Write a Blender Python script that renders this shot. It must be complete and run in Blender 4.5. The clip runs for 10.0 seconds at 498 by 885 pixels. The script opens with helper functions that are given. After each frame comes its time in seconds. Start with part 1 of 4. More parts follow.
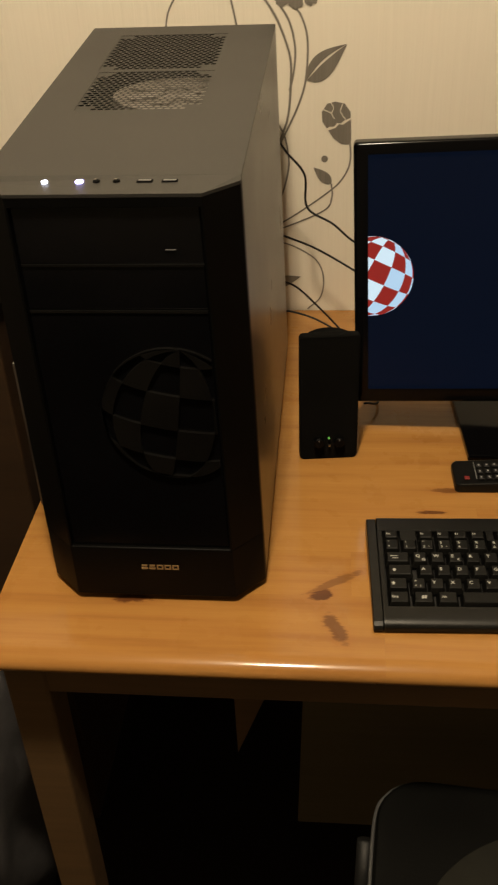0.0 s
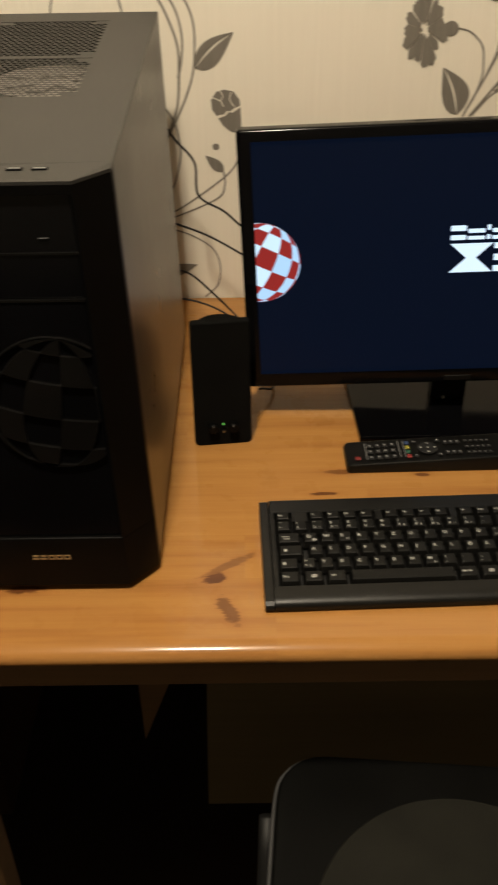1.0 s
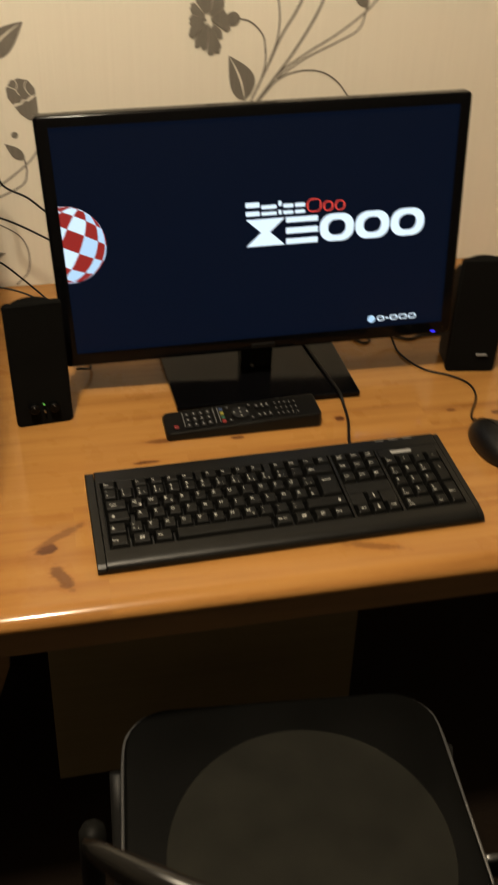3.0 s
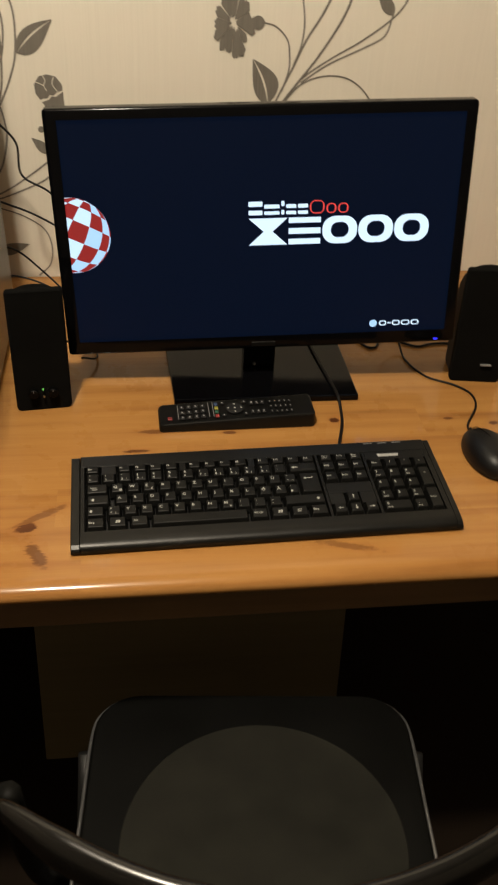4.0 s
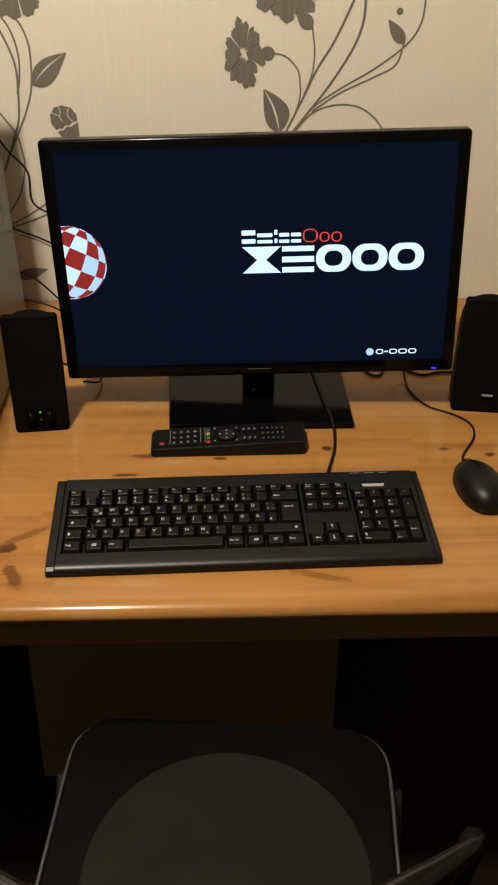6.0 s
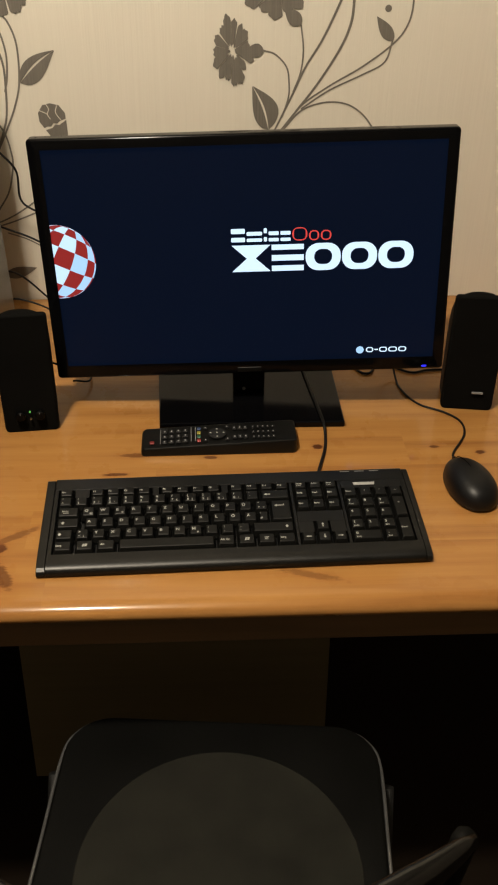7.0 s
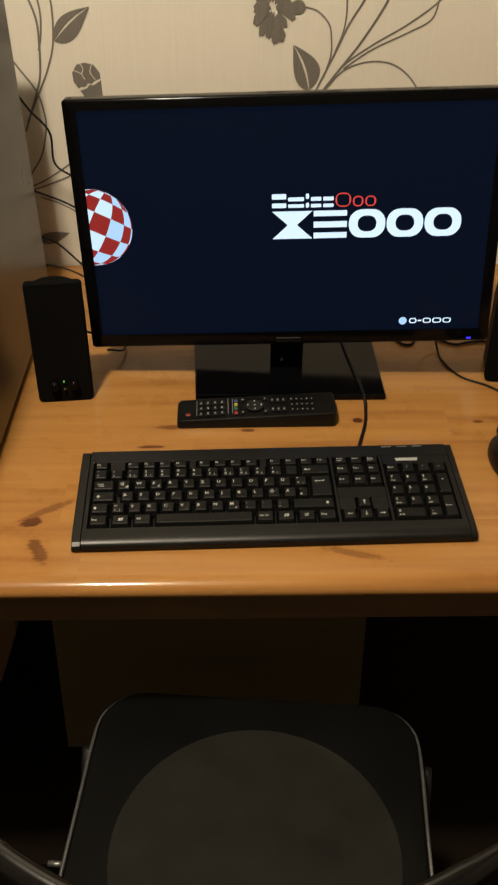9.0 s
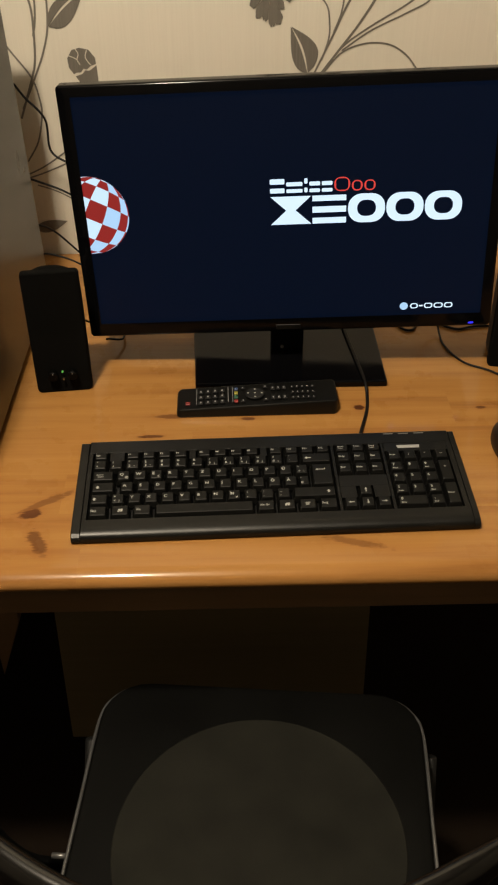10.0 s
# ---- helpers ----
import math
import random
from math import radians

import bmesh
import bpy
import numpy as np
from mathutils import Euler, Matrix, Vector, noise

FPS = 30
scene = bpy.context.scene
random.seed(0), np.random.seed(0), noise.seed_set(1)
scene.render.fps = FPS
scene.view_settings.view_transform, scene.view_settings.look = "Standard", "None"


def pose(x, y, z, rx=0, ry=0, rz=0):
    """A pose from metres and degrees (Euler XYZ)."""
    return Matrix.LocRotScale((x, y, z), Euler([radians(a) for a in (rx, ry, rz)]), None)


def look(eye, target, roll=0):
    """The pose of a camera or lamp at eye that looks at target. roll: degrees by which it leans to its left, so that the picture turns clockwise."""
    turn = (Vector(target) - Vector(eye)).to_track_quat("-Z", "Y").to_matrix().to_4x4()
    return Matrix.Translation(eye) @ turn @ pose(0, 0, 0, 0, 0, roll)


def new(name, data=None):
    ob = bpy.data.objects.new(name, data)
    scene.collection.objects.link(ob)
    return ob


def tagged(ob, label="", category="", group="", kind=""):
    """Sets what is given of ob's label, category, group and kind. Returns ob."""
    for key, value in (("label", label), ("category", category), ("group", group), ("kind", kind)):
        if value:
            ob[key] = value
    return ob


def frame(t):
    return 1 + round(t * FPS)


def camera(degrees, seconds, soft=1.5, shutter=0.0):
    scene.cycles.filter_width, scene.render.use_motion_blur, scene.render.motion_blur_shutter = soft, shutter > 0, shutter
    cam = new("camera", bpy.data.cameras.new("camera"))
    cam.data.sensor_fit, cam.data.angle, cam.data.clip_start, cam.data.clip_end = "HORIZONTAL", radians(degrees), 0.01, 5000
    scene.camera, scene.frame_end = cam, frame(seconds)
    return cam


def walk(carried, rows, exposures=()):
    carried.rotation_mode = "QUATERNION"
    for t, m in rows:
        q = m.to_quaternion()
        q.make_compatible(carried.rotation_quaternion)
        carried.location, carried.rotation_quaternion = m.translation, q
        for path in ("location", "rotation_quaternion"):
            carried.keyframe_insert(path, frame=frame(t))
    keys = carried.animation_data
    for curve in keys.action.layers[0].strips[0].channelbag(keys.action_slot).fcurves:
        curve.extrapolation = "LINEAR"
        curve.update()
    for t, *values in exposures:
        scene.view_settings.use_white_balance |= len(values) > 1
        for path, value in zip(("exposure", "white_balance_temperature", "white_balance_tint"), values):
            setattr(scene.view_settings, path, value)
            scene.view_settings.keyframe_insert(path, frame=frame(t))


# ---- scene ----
cam = camera(30.4, 10.0, 2.1, 0.5)
PATH = [
    (0, (-0.049, -0.671, 1.443), (-0.221, 0.974, 0.318), -2.5),
    (0.5, (-0.029, -0.681, 1.445), (-0.157, 0.979, 0.337), -2.6),
    (1, (-0.01, -0.68, 1.444), (-0.019, 0.958, 0.297), -1.0),
    (1.5, (0.023, -0.692, 1.44), (0.143, 0.946, 0.298), -1.0),
    (2, (0.035, -0.707, 1.444), (0.213, 0.937, 0.318), -0.8),
    (2.5, (0.031, -0.717, 1.448), (0.227, 0.924, 0.321), 0.4),
    (3, (-0.004, -0.747, 1.455), (0.354, 0.844, 0.297), 1.9),
    (3.2, (-0.029, -0.761, 1.445), (0.382, 0.799, 0.264), 2.0),
    (4.3, (0.141, -0.784, 1.454), (0.258, 0.862, 0.325), 1.7),
    (4.5, (0.166, -0.781, 1.464), (0.234, 0.87, 0.337), 0.9),
    (5, (0.189, -0.777, 1.464), (0.249, 0.866, 0.326), 0.9),
    (5.5, (0.194, -0.788, 1.467), (0.264, 0.861, 0.338), 1.0),
    (5.7, (0.196, -0.79, 1.461), (0.263, 0.87, 0.346), 0.8),
    (6.8, (0.196, -0.79, 1.463), (0.287, 0.873, 0.355), 0.7),
    (7, (0.197, -0.787, 1.464), (0.288, 0.869, 0.346), 0.8),
    (7.5, (0.192, -0.785, 1.462), (0.272, 0.874, 0.348), 0.9),
    (8, (0.188, -0.776, 1.461), (0.264, 0.878, 0.339), 1.1),
    (8.5, (0.187, -0.768, 1.458), (0.247, 0.874, 0.318), 0.8),
    (9, (0.18, -0.757, 1.453), (0.217, 0.859, 0.276), 0.4),
    (9.5, (0.178, -0.747, 1.448), (0.203, 0.846, 0.239), 0.1),
    (10, (0.187, -0.747, 1.45), (0.211, 0.851, 0.248), -0.5),
]
walk(cam, [(t, look(eye, target, roll)) for t, eye, target, roll in PATH],
     [(0, -0.16, 6400, 10), (0.5, 0.0, 6150, 10), (1, 0.0, 5850, 10), (1.5, 0.03, 5750, 10), (3, 0.03, 6150, 10), (4.5, 0.05, 5580, 10), (7.5, -0.01, 5720, 10), (9, -0.05, 5850, 10), (10, -0.08, 5880, 10)])

# ---- light ----
lamp_data = bpy.data.lights.new("room_lamp", "POINT")
lamp_data.energy, lamp_data.color, lamp_data.shadow_soft_size = 111.0, (1.0, 0.815, 0.560), 0.06
lamp = new("room_lamp", lamp_data)
lamp.location = (-0.165, -0.40, 2.39)

world = bpy.data.worlds.new("room_world")
scene.world = world
world.use_nodes = True
world.node_tree.nodes["Background"].inputs[0].default_value = (0.10, 0.09, 0.08, 1)
world.node_tree.nodes["Background"].inputs[1].default_value = 0.01

DESK = 0.75
WALL = 0.745


# ---- materials ----
class Mat:
    """A node material with short ways to add nodes."""

    def __init__(self, name):
        self.m = bpy.data.materials.new(name)
        self.m.use_nodes = True
        self.t = self.m.node_tree
        self.b = self.t.nodes["Principled BSDF"]

    def node(self, kind, **values):
        n = self.t.nodes.new(kind)
        for k, v in values.items():
            n.inputs[k.replace("_", " ")].default_value = v
        return n

    def link(self, a, b):
        self.t.links.new(a, b)

    def math(self, op, a, b=None, clamp=False):
        n = self.t.nodes.new("ShaderNodeMath")
        n.operation, n.use_clamp = op, clamp
        for i, v in enumerate((a, b)):
            if v is None:
                continue
            if isinstance(v, (int, float)):
                n.inputs[i].default_value = v
            else:
                self.link(v, n.inputs[i])
        return n.outputs[0]

    def ramp(self, fac, stops):
        n = self.t.nodes.new("ShaderNodeValToRGB")
        r = n.color_ramp
        while len(r.elements) < len(stops):
            r.elements.new(0.5)
        for e, (p, c) in zip(r.elements, stops):
            e.position, e.color = p, (*c, 1)
        self.link(fac, n.inputs[0])
        return n.outputs[0]

    def mix(self, fac, a, b, blend="MIX"):
        n = self.t.nodes.new("ShaderNodeMix")
        n.data_type, n.blend_type = "RGBA", blend
        for s, v in ((n.inputs[0], fac), (n.inputs[6], a), (n.inputs[7], b)):
            if isinstance(v, tuple):
                s.default_value = (*v, 1)
            elif isinstance(v, (int, float)):
                s.default_value = v
            else:
                self.link(v, s)
        return n.outputs[2]

    def where(self, scale=(1, 1, 1), world_space=False):
        mp = self.node("ShaderNodeMapping", Scale=scale)
        if world_space:
            self.link(self.t.nodes.new("ShaderNodeNewGeometry").outputs["Position"], mp.inputs[0])
        else:
            self.link(self.t.nodes.new("ShaderNodeTexCoord").outputs["Object"], mp.inputs[0])
        return mp.outputs[0]

    def noise(self, vec, scale, detail=4.0, rough=0.55):
        n = self.node("ShaderNodeTexNoise", Scale=scale, Detail=detail, Roughness=rough)
        self.link(vec, n.inputs["Vector"])
        return n.outputs["Fac"]

    def bump(self, height, strength, dist):
        n = self.node("ShaderNodeBump", Strength=strength, Distance=dist)
        self.link(height, n.inputs["Height"])
        self.link(n.outputs[0], self.b.inputs["Normal"])

    def set(self, **values):
        for k, v in values.items():
            self.b.inputs[k.replace("_", " ")].default_value = (*v, 1) if isinstance(v, tuple) else v


def plain(name, color, rough=0.5, metal=0.0, spread=0.25, grain=900.0, relief=0.00015, spec=0.5):
    """A painted or moulded surface: fine grain, faint smudges and uneven gloss."""
    m = Mat(name)
    m.set(Metallic=metal, Specular_IOR_Level=spec)
    v = m.where(world_space=False)
    big, fine = m.noise(v, 14.0), m.noise(v, grain, 2.0)
    dark = tuple(c * (1 - spread) for c in color)
    light = tuple(min(1, c * (1 + spread)) for c in color)
    m.link(m.ramp(big, [(0.3, dark), (0.7, light)]), m.b.inputs["Base Color"])
    r = m.math("ADD", m.math("MULTIPLY", big, 0.22), rough - 0.11)
    m.link(r, m.b.inputs["Roughness"])
    m.bump(fine, 0.35, relief)
    return m.m


def glow(name, color, strength):
    m = Mat(name)
    m.set(Base_Color=(0.01, 0.01, 0.01), Emission_Color=color, Emission_Strength=strength, Roughness=0.3)
    return m.m


def wallpaper():
    m = Mat("cream_wallpaper")
    v = m.where((1, 1, 1), True)
    ribs = m.noise(m.where((420, 1, 6), True), 1.0, 3.0, 0.6)
    streak = m.noise(m.where((90, 1, 2.2), True), 1.0, 3.0, 0.6)
    blot = m.noise(v, 7.0, 3.0)
    c = m.ramp(ribs, [(0.3, (0.725, 0.675, 0.575)), (0.72, (0.765, 0.715, 0.61))])
    c = m.mix(m.math("MULTIPLY", streak, 0.22), c, (0.66, 0.595, 0.485))
    c = m.mix(m.math("MULTIPLY", blot, 0.22), c, (0.77, 0.71, 0.59))
    m.link(c, m.b.inputs["Base Color"])
    m.set(Roughness=0.62, Specular_IOR_Level=0.3)
    m.bump(m.math("ADD", ribs, m.math("MULTIPLY", streak, 0.6)), 0.5, 0.0006)
    return m.m


def print_ink():
    m = Mat("grey_wallpaper_print")
    ribs = m.noise(m.where((420, 1, 6), True), 1.0, 3.0, 0.6)
    c = m.ramp(ribs, [(0.3, (0.145, 0.130, 0.108)), (0.7, (0.195, 0.175, 0.145))])
    m.link(c, m.b.inputs["Base Color"])
    m.set(Roughness=0.5)
    m.bump(ribs, 0.4, 0.0004)
    return m.m


# knots: x, y, half length, half width, angle, depth of colour
KNOTS = [
    (-0.257, 0.040, 0.020, 0.006, 5, 0.9), (0.078, 0.200, 0.016, 0.0035, 2, 0.85),
    (0.200, 0.236, 0.010, 0.004, 0, 0.8), (0.512, 0.253, 0.007, 0.003, 0, 0.8),
    (0.573, 0.238, 0.008, 0.0055, 0, 0.9), (0.317, -0.004, 0.034, 0.006, -16, 0.45),
    (-0.040, 0.008, 0.009, 0.022, 28, 0.70), (-0.054, 0.054, 0.012, 0.007, 20, 0.95),
    (-0.040, 0.074, 0.034, 0.006, 32, 0.50), (0.349, 0.257, 0.007, 0.0055, 0, 1.0),
    (0.100, 0.243, 0.016, 0.005, 0, 0.6), (0.66, 0.10, 0.014, 0.008, 10, 0.8),
]


def pine():
    m = Mat("lacquered_pine")
    pos = m.where((1, 1, 1), True)
    sep = m.t.nodes.new("ShaderNodeSeparateXYZ")
    m.link(pos, sep.inputs[0])
    px, py = sep.outputs[0], sep.outputs[1]
    info = m.t.nodes.new("ShaderNodeObjectInfo")
    shift = m.t.nodes.new("ShaderNodeCombineXYZ")
    m.link(m.math("MULTIPLY", info.outputs["Random"], 31.0), shift.inputs[0])
    m.link(m.math("MULTIPLY", info.outputs["Random"], 17.0), shift.inputs[1])
    vec = m.t.nodes.new("ShaderNodeVectorMath")
    vec.operation = "ADD"
    m.link(pos, vec.inputs[0])
    m.link(shift.outputs[0], vec.inputs[1])

    def stretched(sx, sy, scale, detail=4.0):
        mp = m.node("ShaderNodeMapping", Scale=(sx, sy, sy))
        m.link(vec.outputs[0], mp.inputs[0])
        return m.noise(mp.outputs[0], scale, detail, 0.6)

    rings = stretched(2.2, 40.0, 1.0, 5.0)
    fibre = stretched(14.0, 520.0, 1.0, 3.0)
    cloud = stretched(3.0, 9.0, 1.0, 2.0)
    c = m.ramp(rings, [(0.26, (0.225, 0.092, 0.020)), (0.47, (0.398, 0.192, 0.047)), (0.74, (0.500, 0.266, 0.070))])
    c = m.mix(m.math("MULTIPLY", fibre, 0.42), c, (0.275, 0.117, 0.030))
    c = m.mix(m.math("MULTIPLY", cloud, 0.35), c, (0.425, 0.212, 0.062))
    c = m.mix(m.math("MULTIPLY", info.outputs["Random"], 0.32), c, (0.310, 0.139, 0.036))
    wob = m.math("ADD", m.math("MULTIPLY", m.math("SUBTRACT", m.noise(pos, 55.0, 3.0), 0.5), 1.3), m.math("MULTIPLY", m.math("SUBTRACT", m.noise(m.where((90, 420, 90), True), 1.0, 3.0), 0.5), 1.1))
    for kx, ky, a, b, ang, deep in KNOTS:
        ca, sa = math.cos(radians(ang)), math.sin(radians(ang))
        dx, dy = m.math("SUBTRACT", px, kx), m.math("SUBTRACT", py, ky)
        u = m.math("ADD", m.math("MULTIPLY", dx, ca / a), m.math("MULTIPLY", dy, sa / a))
        w = m.math("ADD", m.math("MULTIPLY", dx, -sa / b), m.math("MULTIPLY", dy, ca / b))
        d = m.math("SQRT", m.math("ADD", m.math("MULTIPLY", u, u), m.math("MULTIPLY", w, w)))
        d = m.math("ADD", d, wob)
        halo = m.math("MULTIPLY", m.math("SUBTRACT", 1.0, m.math("MULTIPLY", d, 0.45), True), 0.45 * deep)
        core = m.math("MULTIPLY", m.math("MULTIPLY", m.math("SUBTRACT", 1.15, d, True), 2.6, True), deep)
        c = m.mix(halo, c, (0.27, 0.095, 0.022))
        c = m.mix(core, c, (0.085, 0.028, 0.010))
    m.link(c, m.b.inputs["Base Color"])
    smudge = m.noise(pos, 22.0, 4.0)
    m.link(m.math("ADD", m.math("MULTIPLY", smudge, 0.25), 0.17), m.b.inputs["Roughness"])
    m.set(Coat_Weight=0.7, Coat_Roughness=0.09, Specular_IOR_Level=0.05)
    m.bump(m.math("ADD", fibre, m.math("MULTIPLY", smudge, 0.5)), 0.25, 0.0004)
    return m.m


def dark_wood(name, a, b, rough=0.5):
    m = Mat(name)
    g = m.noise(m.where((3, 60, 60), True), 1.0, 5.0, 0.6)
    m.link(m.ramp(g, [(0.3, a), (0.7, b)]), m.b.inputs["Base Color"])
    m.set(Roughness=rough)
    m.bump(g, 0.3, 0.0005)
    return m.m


def carpet():
    m = Mat("dark_brown_carpet")
    v = m.where((1, 1, 1), True)
    f, g = m.noise(v, 700.0, 3.0, 0.7), m.noise(v, 9.0)
    c = m.ramp(f, [(0.3, (0.010, 0.0066, 0.0042)), (0.7, (0.022, 0.015, 0.0095))])
    m.link(m.mix(m.math("MULTIPLY", g, 0.5), c, (0.020, 0.0135, 0.009)), m.b.inputs["Base Color"])
    m.set(Roughness=0.95, Specular_IOR_Level=0.08)
    m.bump(f, 0.8, 0.004)
    return m.m


def case_metal(name, rough, tone):
    m = Mat(name)
    v = m.where((1, 1, 1), True)
    f, g = m.noise(v, 1500.0, 2.0, 0.6), m.noise(v, 8.0)
    m.link(m.ramp(g, [(0.3, (tone * 0.9, tone * 0.86, tone * 0.80)), (0.7, (tone * 1.1, tone * 1.05, tone * 0.97))]), m.b.inputs["Base Color"])
    m.link(m.math("ADD", m.math("MULTIPLY", g, 0.10), rough), m.b.inputs["Roughness"])
    m.set(Specular_IOR_Level=0.48)
    m.bump(f, 0.30, 0.00025)
    return m.m


def lined_black():
    """Moulded black plastic with a fine pebbled grain."""
    return plain("black_moulded_plastic", (0.0046, 0.0045, 0.0040), 0.35, 0, 0.2, 1600.0, 0.0002, 0.34)


M_WALL, M_INK = wallpaper(), print_ink()
M_PINE = pine()
# apron, legs and bracket: a darker brown than the pine top
M_APRON = dark_wood("dark_brown_apron", (0.112, 0.064, 0.025), (0.160, 0.090, 0.036), 0.6)
M_PANEL = dark_wood("brown_board", (0.098, 0.073, 0.033), (0.114, 0.085, 0.039), 0.75)
M_CABINET = dark_wood("dark_brown_veneer", (0.026, 0.014, 0.006), (0.040, 0.021, 0.009), 0.5)
M_CARPET = carpet()
M_CASE, M_SIDE = case_metal("dark_grey_case_paint", 0.44, 0.0215), case_metal("dark_grey_side_paint", 0.24, 0.030)
# tones of the unseen walls and ceiling, set for the amount of fill light
M_PAINT = plain("room_paint", (0.30, 0.27, 0.22), 0.8, 0, 0.06, 300.0, 0.0005)
M_CEIL = plain("ceiling_paint", (0.24, 0.225, 0.20), 0.85, 0, 0.04, 300.0, 0.0005)
M_BLACK = lined_black()
M_BEZEL = plain("black_case_front", (0.0017, 0.0016, 0.0015), 0.5, 0, 0.2, 1600.0, 0.0002, 0.09)
M_GLOSS = plain("gloss_black_plastic", (0.0025, 0.0025, 0.003), 0.14, 0, 0.15, 60.0, 0.00004, 0.32)
M_MOUSE = plain("mouse_shell", (0.0035, 0.0035, 0.004), 0.43, 0, 0.15, 900.0, 0.00005, 0.34)
M_GLASS = plain("gloss_black_base", (0.002, 0.002, 0.0025), 0.12, 0, 0.1, 20.0, 0.00002, 0.2)
M_RAIL = plain("lacquered_black_rail", (0.005, 0.0045, 0.004), 0.24, 0, 0.15, 300.0, 0.00006, 0.55)
M_FRAME = plain("gloss_black_frame", (0.0022, 0.0022, 0.0026), 0.115, 0, 0.15, 60.0, 0.00001, 0.15)
M_VENT = case_metal("dark_vent_sheet", 0.45, 0.020)
M_MATT = plain("matt_black", (0.005, 0.005, 0.005), 0.62, 0, 0.2, 900.0, 0.0002)
M_RELIEF = plain("relief_dark_grey", (0.0042, 0.0040, 0.0037), 0.36, 0, 0.12, 900.0, 0.0001, 0.22)
M_VOID = plain("black_inside", (0.003, 0.003, 0.003), 0.9, 0, 0.1, 900.0, 0.0001, 0.05)
M_KEY = plain("keycap_black", (0.0042, 0.0042, 0.0038), 0.40, 0, 0.2, 2500.0, 0.00012, 0.25)
M_WELL = plain("key_well_black", (0.002, 0.002, 0.002), 0.7)
M_WHITE = plain("white_print", (0.44, 0.44, 0.41), 0.5, 0, 0.05)
M_GREYP = plain("grey_print", (0.22, 0.22, 0.22), 0.45, 0, 0.05)
M_PALE = plain("pale_grey_print", (0.36, 0.36, 0.35), 0.5, 0, 0.05)
M_GOLD = plain("gold_print", (0.36, 0.25, 0.12), 0.4, 0.3, 0.1)
M_CLOTH = plain("speaker_cloth", (0.0045, 0.0044, 0.0040), 0.9, 0, 0.2, 2600.0, 0.0005, 0.05)
M_CABLE = plain("black_cable_rubber", (0.005, 0.0042, 0.0042), 0.5, 0, 0.2, 900.0, 0.00015, 0.25)
M_STEEL = plain("bare_steel", (0.45, 0.43, 0.40), 0.34, 1.0, 0.15)
M_TUBE = plain("grey_tube_paint", (0.22, 0.22, 0.22), 0.30, 0.7, 0.2)
M_FAN = plain("grey_fan_plastic", (0.24, 0.22, 0.20), 0.45, 0.2, 0.2)
M_SEAT = plain("black_vinyl", (0.0026, 0.0026, 0.0022), 0.58, 0, 0.2, 500.0, 0.0005, 0.11)
M_PAD = plain("worn_grey_fabric", (0.0150, 0.0147, 0.0115), 0.85, 0, 0.30, 1200.0, 0.0012, 0.12)
M_RED = plain("red_button", (0.24, 0.03, 0.028), 0.4)
M_YELLOW = plain("yellow_button", (0.30, 0.27, 0.04), 0.4)
M_GREEN = plain("green_button", (0.03, 0.10, 0.06), 0.4)
M_BLUE = plain("blue_button", (0.035, 0.06, 0.14), 0.4)
M_CLUTTER = plain("grey_cloth", (0.028, 0.026, 0.028), 0.9, 0, 0.5, 200.0, 0.002)

M_SCREEN = Mat("lit_screen_navy")
M_SCREEN.set(Base_Color=(0.001, 0.001, 0.0012), Roughness=0.35, Specular_IOR_Level=0.1, Emission_Color=(0.0019, 0.0043, 0.0115), Emission_Strength=1.0)
M_SCREEN = M_SCREEN.m
M_LITWHITE = glow("lit_white", (0.80, 0.93, 1.0), 1.05)
M_LITBALL = glow("lit_pale_blue", (0.50, 0.72, 0.92), 1.0)
M_LITPALE = glow("lit_near_white", (0.72, 0.90, 1.0), 1.0)
M_LITRED = glow("lit_red", (0.30, 0.016, 0.013), 1.0)
M_LITWORD = glow("lit_word_red", (0.80, 0.06, 0.04), 1.0)
M_LEDBLUE = glow("led_blue", (0.04, 0.03, 1.0), 1.6)
M_LEDWHITE = glow("led_white", (0.80, 0.82, 1.0), 9.0)
M_LEDVIOLET = glow("led_violet", (0.46, 0.42, 1.0), 9.0)
M_LEDGREEN = glow("led_green", (0.22, 0.75, 0.10), 0.6)


# ---- mesh helpers ----
def thing(name, label, category, at=(0, 0, 0), turn=0.0, group="", kind=""):
    ob = new(name)
    ob.empty_display_size = 0.05
    ob.location, ob.rotation_euler = at, (0, 0, radians(turn))
    return tagged(ob, label, category, group, kind)


def part(name, bm, material, parent=None, label="", smooth=False):
    me = bpy.data.meshes.new(name)
    bmesh.ops.recalc_face_normals(bm, faces=bm.faces)
    if not smooth:
        for f in bm.faces:
            f.smooth = True
        for e in bm.edges:
            e.smooth = len(e.link_faces) == 2 and e.calc_face_angle(9.0) < 0.30
    bm.to_mesh(me)
    bm.free()
    return link_mesh(name, me, material, parent, label, smooth)


def link_mesh(name, me, material, parent=None, label="", smooth=False):
    if not me.materials:
        for m in material if isinstance(material, (list, tuple)) else [material]:
            me.materials.append(m)
    if smooth:
        for p in me.polygons:
            p.use_smooth = True
    ob = new(name, me)
    ob.parent = parent
    return tagged(ob, label) if label else ob


